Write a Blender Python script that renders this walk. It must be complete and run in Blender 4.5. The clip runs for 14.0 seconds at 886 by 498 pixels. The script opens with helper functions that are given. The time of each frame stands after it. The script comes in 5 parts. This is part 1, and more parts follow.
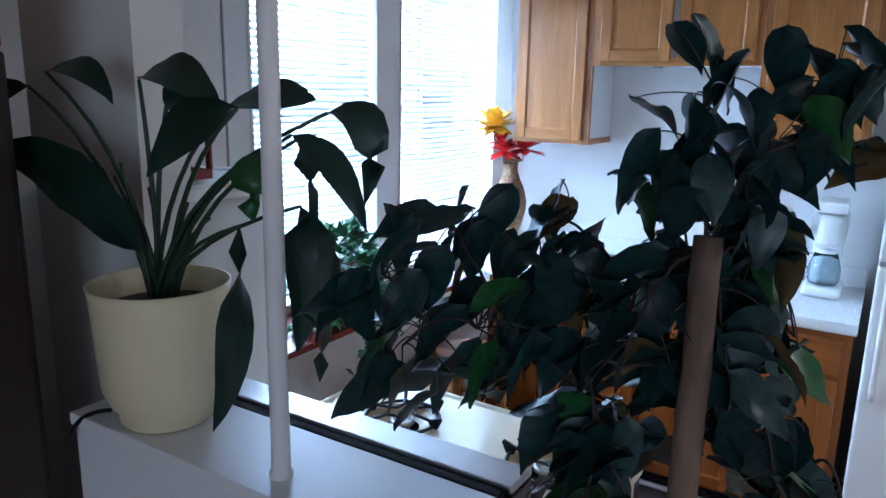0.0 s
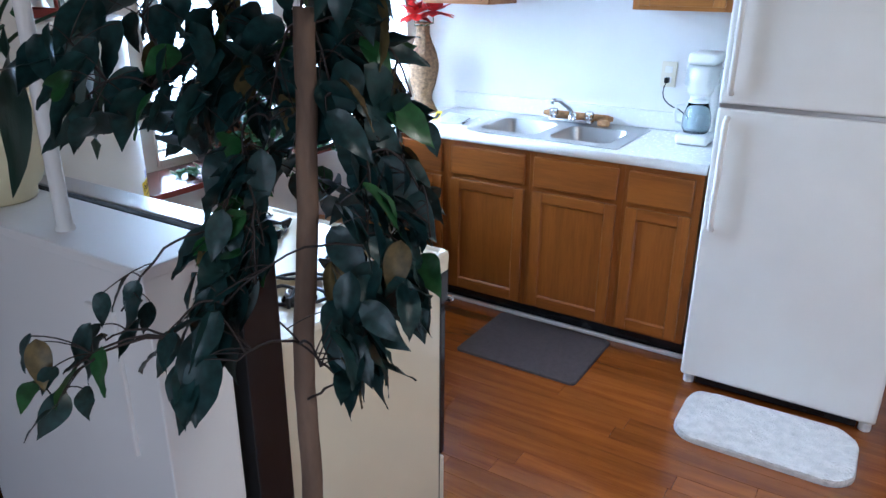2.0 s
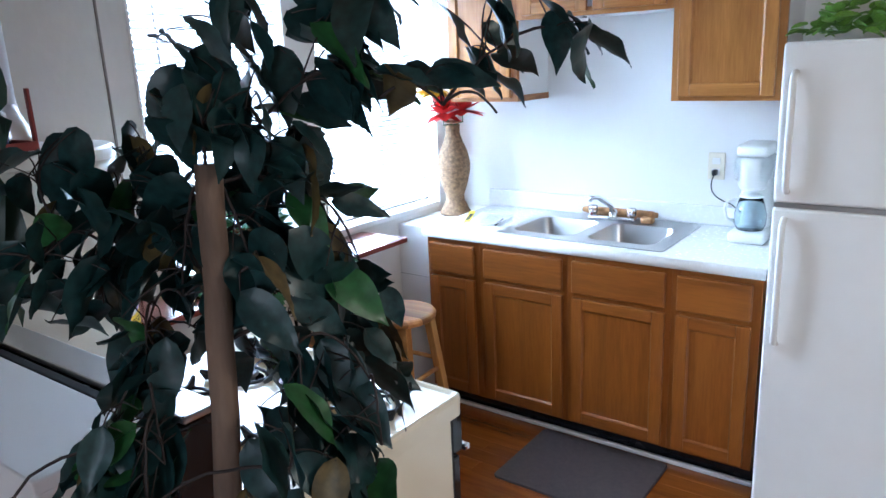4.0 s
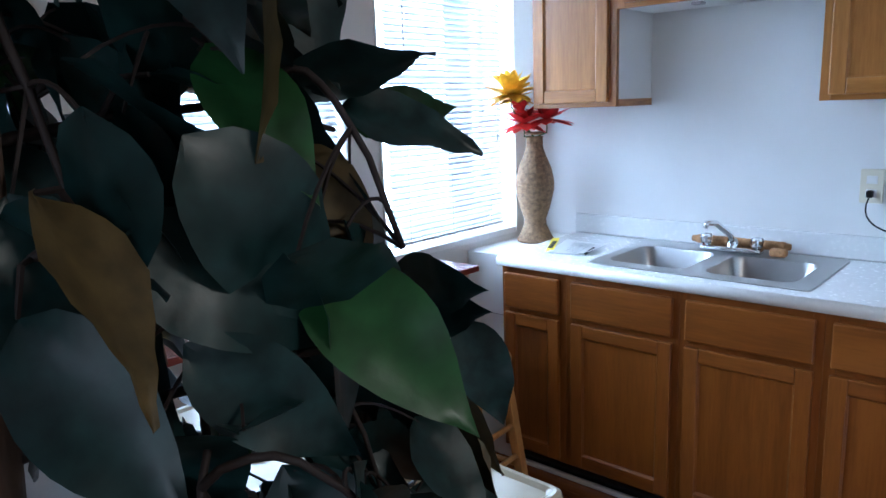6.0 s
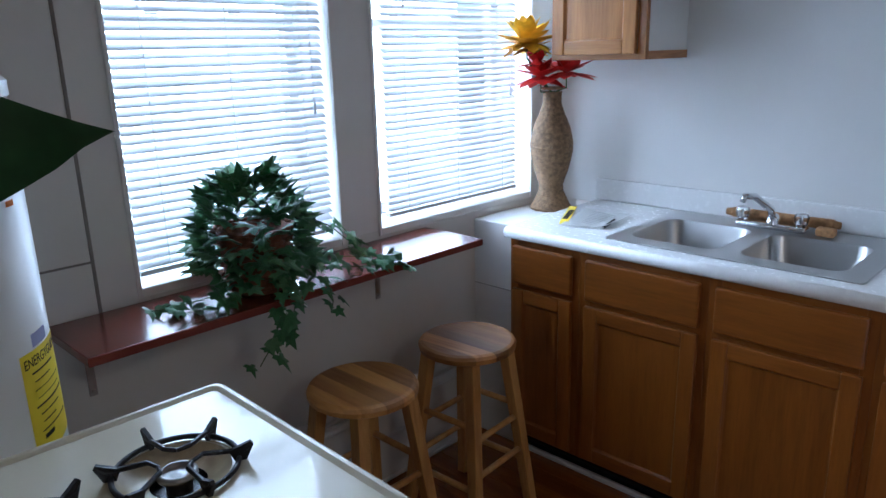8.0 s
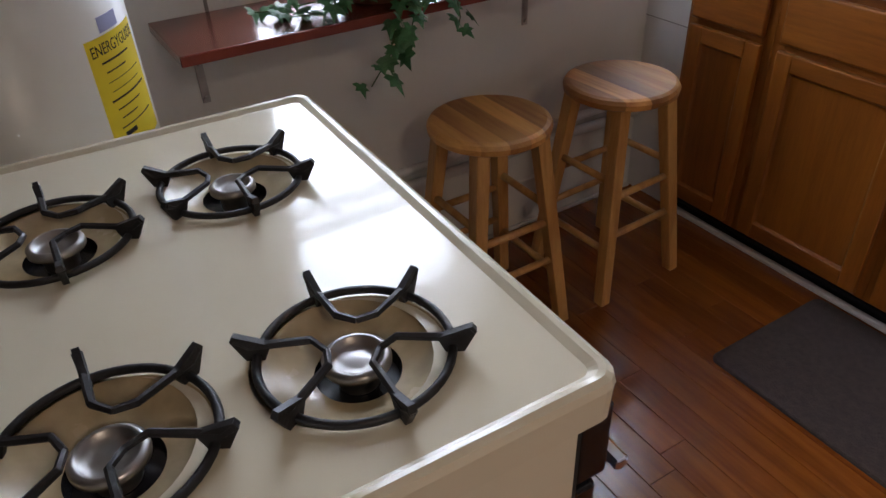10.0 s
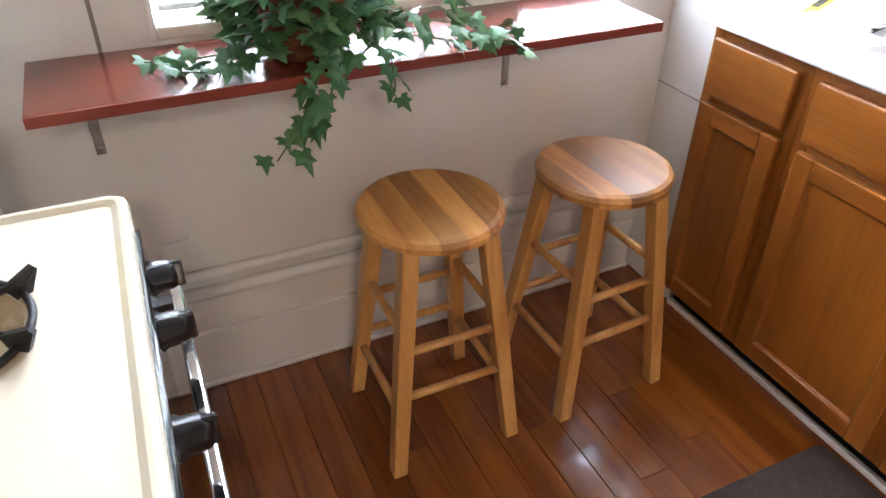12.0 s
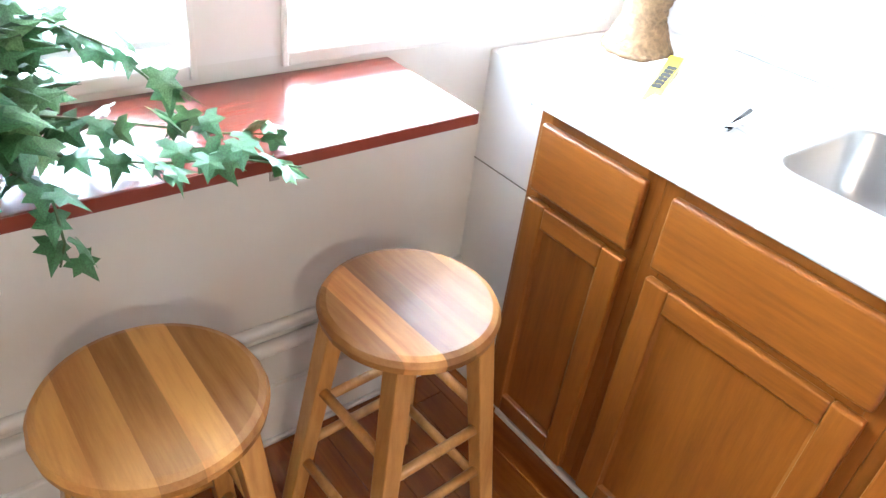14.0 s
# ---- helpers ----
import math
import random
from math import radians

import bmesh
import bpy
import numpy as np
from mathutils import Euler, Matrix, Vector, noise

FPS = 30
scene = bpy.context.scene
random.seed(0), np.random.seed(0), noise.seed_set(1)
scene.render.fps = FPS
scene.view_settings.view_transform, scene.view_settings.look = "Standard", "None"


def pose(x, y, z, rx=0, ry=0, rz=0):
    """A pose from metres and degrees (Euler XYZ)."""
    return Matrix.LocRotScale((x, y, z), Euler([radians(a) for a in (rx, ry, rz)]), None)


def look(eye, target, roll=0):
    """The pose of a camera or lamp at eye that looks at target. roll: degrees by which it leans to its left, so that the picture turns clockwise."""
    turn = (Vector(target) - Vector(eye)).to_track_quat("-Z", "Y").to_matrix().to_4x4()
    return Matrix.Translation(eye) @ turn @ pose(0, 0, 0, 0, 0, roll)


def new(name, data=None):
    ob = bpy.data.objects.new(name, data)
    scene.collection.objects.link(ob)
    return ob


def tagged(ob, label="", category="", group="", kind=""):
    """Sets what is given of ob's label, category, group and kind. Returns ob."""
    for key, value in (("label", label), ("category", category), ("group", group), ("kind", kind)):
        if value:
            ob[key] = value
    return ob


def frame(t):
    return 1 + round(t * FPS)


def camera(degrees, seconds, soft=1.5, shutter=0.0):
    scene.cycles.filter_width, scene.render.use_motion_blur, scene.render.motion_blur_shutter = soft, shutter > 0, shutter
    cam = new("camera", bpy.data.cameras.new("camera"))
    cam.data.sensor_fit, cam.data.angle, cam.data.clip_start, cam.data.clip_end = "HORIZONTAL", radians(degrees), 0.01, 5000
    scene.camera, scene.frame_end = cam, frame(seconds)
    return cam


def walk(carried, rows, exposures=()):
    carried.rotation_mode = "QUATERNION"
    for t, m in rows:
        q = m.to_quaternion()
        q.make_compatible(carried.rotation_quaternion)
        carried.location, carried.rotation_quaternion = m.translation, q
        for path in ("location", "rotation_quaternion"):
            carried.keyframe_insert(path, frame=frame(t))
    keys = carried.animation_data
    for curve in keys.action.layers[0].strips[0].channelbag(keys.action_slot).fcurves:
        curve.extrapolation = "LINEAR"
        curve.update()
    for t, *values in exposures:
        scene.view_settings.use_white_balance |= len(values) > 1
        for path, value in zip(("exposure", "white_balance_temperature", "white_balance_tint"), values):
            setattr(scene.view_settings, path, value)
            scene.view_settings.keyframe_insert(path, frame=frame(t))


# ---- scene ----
cam = camera(63.5, 14.0)
PATH = [
    (0, (1.898, -2.922, 1.723), (0.87, -1.262, 1.288), 1.2),
    (0.3, (1.961, -2.908, 1.683), (0.921, -1.274, 1.185), 2.9),
    (0.5, (2.036, -2.876, 1.655), (0.992, -1.253, 1.121), 3.7),
    (0.8, (2.19, -2.852, 1.668), (1.153, -1.232, 1.12), 4.3),
    (1, (2.22, -2.827, 1.634), (1.199, -1.19, 1.107), 3.8),
    (1.5, (2.385, -2.858, 1.658), (1.265, -1.307, 1.083), 0.7),
    (2, (2.452, -2.936, 1.626), (1.467, -1.353, 0.907), 0.4),
    (2.5, (2.465, -2.946, 1.607), (1.567, -1.295, 0.92), -2.5),
    (3, (2.530, -2.862, 1.685), (1.530, -1.222, 1.127), -1.5),
    (3.2, (2.530, -2.811, 1.685), (1.480, -1.197, 1.146), -1.7),
    (5.3, (2.14, -2.346, 1.559), (0.868, -0.87, 1.104), -3.1),
    (5.5, (2.132, -2.292, 1.527), (0.834, -0.835, 1.089), -2.9),
    (6, (2.053, -2.252, 1.512), (0.744, -0.792, 1.118), -2.1),
    (6.5, (2.042, -2.175, 1.502), (0.655, -0.784, 1.127), -3.1),
    (7, (2.003, -2.097, 1.519), (0.6, -0.718, 1.155), -4.2),
    (7.5, (1.943, -2.022, 1.538), (0.577, -0.603, 1.194), -1.0),
    (8, (1.925, -1.966, 1.527), (0.579, -0.586, 0.994), -1.5),
    (8.5, (1.873, -1.882, 1.472), (0.476, -0.665, 0.72), -2.9),
    (8.8, (1.882, -1.85, 1.427), (0.437, -0.761, 0.575), -3.9),
    (9, (1.858, -1.845, 1.401), (0.412, -0.813, 0.483), -2.4),
    (9.2, (1.854, -1.816, 1.405), (0.403, -0.873, 0.402), -2.1),
    (11.3, (1.688, -1.566, 1.346), (0.299, -0.808, 0.122), -1.3),
    (11.5, (1.663, -1.495, 1.372), (0.244, -0.787, 0.153), -1.2),
    (11.8, (1.657, -1.376, 1.381), (0.18, -0.677, 0.227), -0.4),
    (12, (1.636, -1.327, 1.4), (0.148, -0.625, 0.262), 0.7),
    (12.5, (1.547, -1.249, 1.398), (0.087, -0.568, 0.213), -0.4),
    (13, (1.42, -1.136, 1.391), (0.062, -0.32, 0.171), 5.4),
    (13.2, (1.393, -1.148, 1.35), (0.072, -0.225, 0.164), 7.0),
    (13.5, (1.34, -1.094, 1.361), (0.105, -0.078, 0.161), 8.0),
    (14, (1.207, -0.976, 1.395), (-0.02, 0.13, 0.267), 7.8),
]
EXPO = [(0.0, 0.72, 4700, 10), (1.5, 0.92, 4800, 10), (3.0, 1.5, 5200, 10), (5.5, 0.55, 4950, 10), (7.5, 0.05, 5200, 12), (8.5, -0.30, 5400, 13), (9.0, -0.12, 5850, 17), (11.5, 1.22, 6500, 21), (12.5, 2.3, 6300, 14), (14.0, 2.5, 5950, 12)]
walk(cam, [(t, look(eye, target, roll)) for t, eye, target, roll in PATH], EXPO)

# ---- world and light ----
world = bpy.data.worlds.new("world")
scene.world = world
world.use_nodes = True
wn = world.node_tree
sky = wn.nodes.new("ShaderNodeTexSky")
sky.sky_type = "NISHITA"
sky.sun_disc = False
sky.sun_elevation = radians(57.6)
sky.sun_rotation = radians(158)
wn.links.new(sky.outputs[0], wn.nodes["Background"].inputs[0])
wn.nodes["Background"].inputs[1].default_value = 0.15

sun = new("sun", bpy.data.lights.new("sun", "SUN"))
sun.data.energy = 2.0
sun.data.angle = radians(0.5)
sun.data.color = (1.0, 0.95, 0.88)
sun.matrix_world = look((4, -10, 17), (0, 0, 0))


def area(name, eye, target, w, h, power, color):
    ob = new(name, bpy.data.lights.new(name, "AREA"))
    ob.data.shape, ob.data.size, ob.data.size_y = "RECTANGLE", w, h
    ob.data.energy, ob.data.color = power, color
    ob.matrix_world = look(eye, target)
    return ob


area("window_light", (-0.45, -0.91, 1.62), (3, -0.91, 1.62), 1.05, 1.6, 60, (0.80, 0.91, 1.0))
area("window_light", (-0.45, 0.10, 1.62), (3, 0.10, 1.62), 1.0, 1.6, 60, (0.80, 0.91, 1.0))
# fill lamp added at the unseen south wall to brighten the room
area("living_room_window_light", (3.2, -5.32, 1.55), (3.2, 0, 1.2), 1.5, 1.4, 12, (1.0, 0.95, 0.86))
# warm overhead fill, no lamp known here; lifts the fridge and left wall
area("ceiling_lamp_light", (3.3, -1.6, 2.38), (3.3, -1.6, 0), 0.30, 0.30, 9, (1.0, 0.83, 0.6))

# ---- materials ----


def mat(name, color, rough=0.5, metal=0.0, var=0.12, scale=6.0, bump=0.0, bscale=60.0, coat=0.0, trans=0.0, ior=1.45,
        stretch=(1, 1, 1), rvar=0.1, sheen=0.0):
    m = bpy.data.materials.new(name)
    m.use_nodes = True
    nt = m.node_tree
    b = nt.nodes["Principled BSDF"]
    tc = nt.nodes.new("ShaderNodeTexCoord")
    mp = nt.nodes.new("ShaderNodeMapping")
    mp.inputs["Scale"].default_value = stretch
    nt.links.new(tc.outputs["Object"], mp.inputs[0])
    n = nt.nodes.new("ShaderNodeTexNoise")
    n.inputs["Scale"].default_value = scale
    n.inputs["Detail"].default_value = 6
    nt.links.new(mp.outputs[0], n.inputs["Vector"])
    r = nt.nodes.new("ShaderNodeValToRGB")
    r.color_ramp.elements[0].position, r.color_ramp.elements[1].position = 0.3, 0.7
    r.color_ramp.elements[0].color = (*[c * (1 - var) for c in color], 1)
    r.color_ramp.elements[1].color = (*[min(1, c * (1 + var)) for c in color], 1)
    nt.links.new(n.outputs[0], r.inputs[0])
    nt.links.new(r.outputs[0], b.inputs["Base Color"])
    mr = nt.nodes.new("ShaderNodeMapRange")
    mr.inputs["To Min"].default_value = max(0.02, rough - rvar)
    mr.inputs["To Max"].default_value = min(1, rough + rvar)
    nt.links.new(n.outputs[0], mr.inputs[0])
    nt.links.new(mr.outputs[0], b.inputs["Roughness"])
    b.inputs["Metallic"].default_value = metal
    b.inputs["Coat Weight"].default_value = coat
    b.inputs["Transmission Weight"].default_value = trans
    b.inputs["IOR"].default_value = ior
    b.inputs["Sheen Weight"].default_value = sheen
    if bump:
        n2 = nt.nodes.new("ShaderNodeTexNoise")
        n2.inputs["Scale"].default_value = bscale
        n2.inputs["Detail"].default_value = 4
        nt.links.new(mp.outputs[0], n2.inputs["Vector"])
        bp = nt.nodes.new("ShaderNodeBump")
        bp.inputs["Strength"].default_value = bump
        bp.inputs["Distance"].default_value = 0.01
        nt.links.new(n2.outputs[0], bp.inputs["Height"])
        nt.links.new(bp.outputs[0], b.inputs["Normal"])
    return m


def wood(name, dark, light, axis=2, scale=5.0, rough=0.4, coat=0.15, ring=1.0, random_tone=0.0):
    m = bpy.data.materials.new(name)
    m.use_nodes = True
    nt = m.node_tree
    b = nt.nodes["Principled BSDF"]
    tc = nt.nodes.new("ShaderNodeTexCoord")
    mp = nt.nodes.new("ShaderNodeMapping")
    s = [9.0, 9.0, 9.0]
    s[axis] = 0.7
    mp.inputs["Scale"].default_value = s
    nt.links.new(tc.outputs["Object"], mp.inputs[0])
    oi = nt.nodes.new("ShaderNodeObjectInfo")
    ma = nt.nodes.new("ShaderNodeMath")
    ma.operation = "MULTIPLY"
    ma.inputs[1].default_value = 37.0
    nt.links.new(oi.outputs["Random"], ma.inputs[0])
    cx = nt.nodes.new("ShaderNodeCombineXYZ")
    for k in range(3):
        nt.links.new(ma.outputs[0], cx.inputs[k])
    nt.links.new(cx.outputs[0], mp.inputs["Location"])
    n = nt.nodes.new("ShaderNodeTexNoise")
    n.inputs["Scale"].default_value = scale * 0.35
    n.inputs["Detail"].default_value = 3
    n.inputs["Distortion"].default_value = 0.8 * ring
    nt.links.new(mp.outputs[0], n.inputs["Vector"])
    n2 = nt.nodes.new("ShaderNodeTexNoise")
    n2.inputs["Scale"].default_value = scale * 3
    n2.inputs["Detail"].default_value = 8
    n2.inputs["Roughness"].default_value = 0.7
    nt.links.new(mp.outputs[0], n2.inputs["Vector"])
    w = nt.nodes.new("ShaderNodeMath")
    w.operation = "MULTIPLY"
    w.inputs[1].default_value = 9.0 * ring
    nt.links.new(n.outputs[0], w.inputs[0])
    fr = nt.nodes.new("ShaderNodeMath")
    fr.operation = "PINGPONG"
    fr.inputs[1].default_value = 1.0
    nt.links.new(w.outputs[0], fr.inputs[0])
    mx = nt.nodes.new("ShaderNodeMath")
    mx.operation = "MULTIPLY_ADD"
    mx.inputs[1].default_value = 0.45
    nt.links.new(fr.outputs[0], mx.inputs[0])
    nt.links.new(n2.outputs[0], mx.inputs[2])
    r = nt.nodes.new("ShaderNodeValToRGB")
    r.color_ramp.elements[0].position, r.color_ramp.elements[1].position = 0.35, 0.95
    r.color_ramp.elements[0].color = (*dark, 1)
    r.color_ramp.elements[1].color = (*light, 1)
    nt.links.new(mx.outputs[0], r.inputs[0])
    out = r.outputs[0]
    if random_tone:
        hs = nt.nodes.new("ShaderNodeHueSaturation")
        mr = nt.nodes.new("ShaderNodeMapRange")
        mr.inputs["To Min"].default_value, mr.inputs["To Max"].default_value = 1 - random_tone, 1 + random_tone
        nt.links.new(oi.outputs["Random"], mr.inputs[0])
        nt.links.new(mr.outputs[0], hs.inputs["Value"])
        nt.links.new(out, hs.inputs["Color"])
        out = hs.outputs[0]
    nt.links.new(out, b.inputs["Base Color"])
    b.inputs["Roughness"].default_value = rough
    b.inputs["Coat Weight"].default_value = coat
    b.inputs["Coat Roughness"].default_value = 0.15
    bp = nt.nodes.new("ShaderNodeBump")
    bp.inputs["Strength"].default_value = 0.15
    bp.inputs["Distance"].default_value = 0.002
    nt.links.new(n2.outputs[0], bp.inputs["Height"])
    nt.links.new(bp.outputs[0], b.inputs["Normal"])
    return m


M_WALL = mat("painted_wall", (0.71, 0.685, 0.645), 0.45, var=0.04, scale=2, bump=0.12, bscale=18)
M_WALLN = mat("painted_wall_white", (0.74, 0.73, 0.71), 0.42, var=0.03, scale=2, bump=0.10, bscale=14)
M_TRIM = mat("painted_trim", (0.76, 0.74, 0.71), 0.35, var=0.03, bump=0.05, bscale=30)
M_CEIL = mat("ceiling_paint", (0.75, 0.73, 0.70), 0.8, var=0.03)
M_DARKLINE = mat("joint_shadow_gap", (0.25, 0.23, 0.21), 0.8, var=0.1)
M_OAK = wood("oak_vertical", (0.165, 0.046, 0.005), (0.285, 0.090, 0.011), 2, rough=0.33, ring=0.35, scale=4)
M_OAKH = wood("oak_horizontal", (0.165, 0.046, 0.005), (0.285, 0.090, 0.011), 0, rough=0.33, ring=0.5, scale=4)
# lit copy of the oak: window light on the wall cabinets, put into the colour
M_OAKU = wood("window_lit_oak_vertical", (0.30, 0.115, 0.020), (0.48, 0.215, 0.048), 2, rough=0.33, ring=0.4, scale=4)
M_OAKUH = wood("window_lit_oak_horizontal", (0.30, 0.115, 0.020), (0.48, 0.215, 0.048), 0, rough=0.33, ring=0.5, scale=4)
M_OAKY = wood("oak_across", (0.22, 0.08, 0.02), (0.42, 0.18, 0.05), 1, rough=0.4)
M_FLOOR = wood("floor_plank_wood", (0.130, 0.029, 0.0035), (0.245, 0.068, 0.0095), 0, scale=3.0, rough=0.20, coat=0.6, ring=0.6, random_tone=0.16)
M_STOOL = wood("stool_wood", (0.42, 0.185, 0.045), (0.62, 0.33, 0.10), 2, rough=0.33, coat=0.3, ring=0.6)
M_SLATA = wood("seat_strip_wood", (0.33, 0.12, 0.028), (0.56, 0.28, 0.075), 0, rough=0.48, coat=0.08, ring=0.5, scale=3, random_tone=0.45)
M_CHERRY = wood("cherry_shelf", (0.12, 0.020, 0.012), (0.19, 0.04, 0.022), 1, scale=3, rough=0.22, coat=0.5, ring=0.4)
M_CREAM = mat("cream_enamel", (0.74, 0.68, 0.52), 0.16, var=0.03, scale=3, coat=0.4, rvar=0.05)
M_FRIDGE = mat("white_fridge", (0.76, 0.74, 0.69), 0.38, var=0.02, bump=0.1, bscale=300)
M_APPL = mat("white_enamel", (0.76, 0.76, 0.73), 0.3, var=0.02)
M_COUNTER = mat("white_laminate", (0.76, 0.76, 0.75), 0.25, var=0.015, scale=60)
M_STEEL = mat("stainless_steel", (0.48, 0.475, 0.47), 0.30, metal=1.0, var=0.03, scale=3, rvar=0.03)
M_CHROME = mat("chrome", (0.75, 0.76, 0.78), 0.08, metal=1.0, var=0.03, rvar=0.04)
M_DARKMATT = mat("matt_black_gap_shade", (0.010, 0.010, 0.011), 0.95, var=0.2)
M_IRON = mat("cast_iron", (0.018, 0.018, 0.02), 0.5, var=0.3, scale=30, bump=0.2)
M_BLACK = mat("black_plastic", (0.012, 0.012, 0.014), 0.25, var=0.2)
M_BLACKG = mat("black_glass", (0.010, 0.011, 0.014), 0.08, var=0.1, rvar=0.04)
M_BURNER = mat("burner_aluminium", (0.42, 0.41, 0.40), 0.35, metal=0.9, var=0.15, scale=30)
M_BOWL = mat("burner_bowl_stained", (0.50, 0.40, 0.24), 0.25, var=0.25, scale=20, coat=0.3)
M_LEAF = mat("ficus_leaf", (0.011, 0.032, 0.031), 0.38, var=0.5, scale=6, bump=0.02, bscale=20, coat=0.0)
M_LEAF2 = mat("light_ficus_and_lit_lily_leaf", (0.022, 0.078, 0.022), 0.38, var=0.4, scale=5, bump=0.02, bscale=20, coat=0.05)
M_LEAFB = mat("ficus_leaf_browned", (0.085, 0.062, 0.022), 0.5, var=0.6, scale=4, bump=0.03, bscale=20)
for m_ in (M_LEAF, M_LEAF2, M_LEAFB):
    m_.node_tree.nodes["Principled BSDF"].inputs["Specular IOR Level"].default_value = 0.4
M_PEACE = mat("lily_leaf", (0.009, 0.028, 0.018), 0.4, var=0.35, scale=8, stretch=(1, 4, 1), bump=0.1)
M_STEM = mat("green_stem", (0.06, 0.12, 0.04), 0.5, var=0.3)
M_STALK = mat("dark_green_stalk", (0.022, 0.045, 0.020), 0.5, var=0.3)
M_IVY = mat("ivy_leaf", (0.05, 0.16, 0.06), 0.45, var=0.45, scale=25, bump=0.15)
M_IVYL = mat("ivy_leaf_pale", (0.12, 0.26, 0.11), 0.45, var=0.4, scale=25, bump=0.15)
M_BARK = mat("ficus_bark", (0.13, 0.085, 0.058), 0.85, var=0.45, scale=18, bump=0.6, bscale=40, stretch=(1, 1, 0.3))
M_TWIG = mat("ficus_twig", (0.022, 0.015, 0.013), 0.7, var=0.3, scale=30)
M_POTC = mat("cream_plastic_pot", (0.68, 0.60, 0.38), 0.4, var=0.05, scale=5)
M_SOIL = mat("dark_soil", (0.05, 0.035, 0.025), 0.95, var=0.4, scale=40, bump=0.8)
M_WICKER = mat("wicker", (0.27, 0.165, 0.085), 0.65, var=0.45, scale=60, bump=0.6, bscale=120)
M_WICKERD = mat("dark_wicker", (0.17, 0.06, 0.025), 0.6, var=0.4, scale=60, bump=0.6)
M_RED = mat("red_petal", (0.62, 0.02, 0.015), 0.5, var=0.25, scale=30)
M_YEL = mat("yellow_petal", (0.90, 0.50, 0.02), 0.5, var=0.2, scale=30)
M_MAT = mat("grey_brown_mat", (0.060, 0.043, 0.039), 0.95, var=0.2, scale=60, bump=0.6, bscale=250)
M_RUG = mat("white_plush", (0.62, 0.58, 0.54), 0.95, var=0.15, scale=30, bump=1.0, bscale=90, sheen=0.5)
M_BLIND = mat("white_vinyl_slat", (0.66, 0.68, 0.70), 0.35, var=0.02)
M_PAPER = mat("paper", (0.78, 0.78, 0.76), 0.7, var=0.02)
M_PYEL = mat("yellow_paper", (0.85, 0.66, 0.03), 0.6, var=0.05)
M_PBLUE = mat("lilac_label", (0.36, 0.38, 0.60), 0.6, var=0.05)
M_ORANGE = mat("orange_label", (0.75, 0.22, 0.03), 0.6, var=0.05)
M_INK = mat("black_ink", (0.02, 0.02, 0.02), 0.7, var=0.05)
M_CORK = mat("brown_cork", (0.36, 0.19, 0.08), 0.8, var=0.35, scale=60, bump=0.4)
M_DARKW = mat("dark_opening_brown", (0.022, 0.013, 0.010), 0.5, var=0.3, stretch=(1, 1, 0.1), scale=20)
M_OUT = mat("outlet_plate", (0.72, 0.66, 0.52), 0.4, var=0.03)


def glassy(name, color=(1, 1, 1), rough=0.02):
    m = bpy.data.materials.new(name)
    m.use_nodes = True
    b = m.node_tree.nodes["Principled BSDF"]
    b.inputs["Base Color"].default_value = (*color, 1)
    b.inputs["Roughness"].default_value = rough
    b.inputs["Transmission Weight"].default_value = 1.0
    b.inputs["IOR"].default_value = 1.45
    return m


M_GLASS = glassy("clear_glass")
M_ACRYL = glassy("clear_acrylic", (0.93, 0.96, 0.98), 0.05)
M_SMOKE = glassy("coffee_glass", (0.80, 0.88, 0.92), 0.03)
M_PANE = glassy("window_glass", (0.97, 0.99, 1.0), 0.0)

# ---- mesh helpers ----


def part(name, bm, material, parent=None, label="", at=None, smooth=False):
    me = bpy.data.meshes.new(name)
    bm.normal_update()
    bm.to_mesh(me)
    bm.free()
    me.materials.append(material)
    if smooth:
        me.shade_smooth()
    ob = new(name, me)
    if at is not None:
        ob.matrix_world = at
    if parent is not None:
        ob.parent = parent
    if label:
        tagged(ob, label)
    return ob


def thing(name, loc, label, category, group=""):
    e = new(name)
    e.location = loc
    e.empty_display_size = 0.1
    bpy.context.view_layer.update()
    return tagged(e, label, category, group)


def box(bm, x0, x1, y0, y1, z0, z1, bevel=0.0, seg=2):
    r = bmesh.ops.create_cube(bm, size=1.0)
    vs = r["verts"]
    for v in vs:
        v.co = Vector(((x0 + x1) / 2 + v.co.x * (x1 - x0), (y0 + y1) / 2 + v.co.y * (y1 - y0), (z0 + z1) / 2 + v.co.z * (z1 - z0)))
    if bevel:
        es = {e for v in vs for e in v.link_edges}
        bmesh.ops.bevel(bm, geom=list(es), offset=bevel, segments=seg, profile=0.5, affect="EDGES")
    return bm


def boxbm(*a, **k):
    return box(bmesh.new(), *a, **k)


def tube(bm, pts, r0, r1=None, n=8, caps=True):
    """A tube along points, tapering from r0 to r1."""
    pts = [Vector(p) for p in pts]
    r1 = r0 if r1 is None else r1
    rings = []
    side = None
    for i, p in enumerate(pts):
        d = (pts[min(i + 1, len(pts) - 1)] - pts[max(i - 1, 0)]).normalized()
        if side is None:
            side = d.orthogonal().normalized()
        side = (side - d * side.dot(d)).normalized()
        up = d.cross(side)
        r = r0 + (r1 - r0) * i / max(1, len(pts) - 1)
        rings.append([bm.verts.new(p + (side * math.cos(2 * math.pi * k / n) + up * math.sin(2 * math.pi * k / n)) * r) for k in range(n)])
    for a, b in zip(rings, rings[1:]):
        for k in range(n):
            bm.faces.new((a[k], a[(k + 1) % n], b[(k + 1) % n], b[k]))
    if caps:
        bm.faces.new(list(reversed(rings[0])))
        bm.faces.new(rings[-1])
    return bm


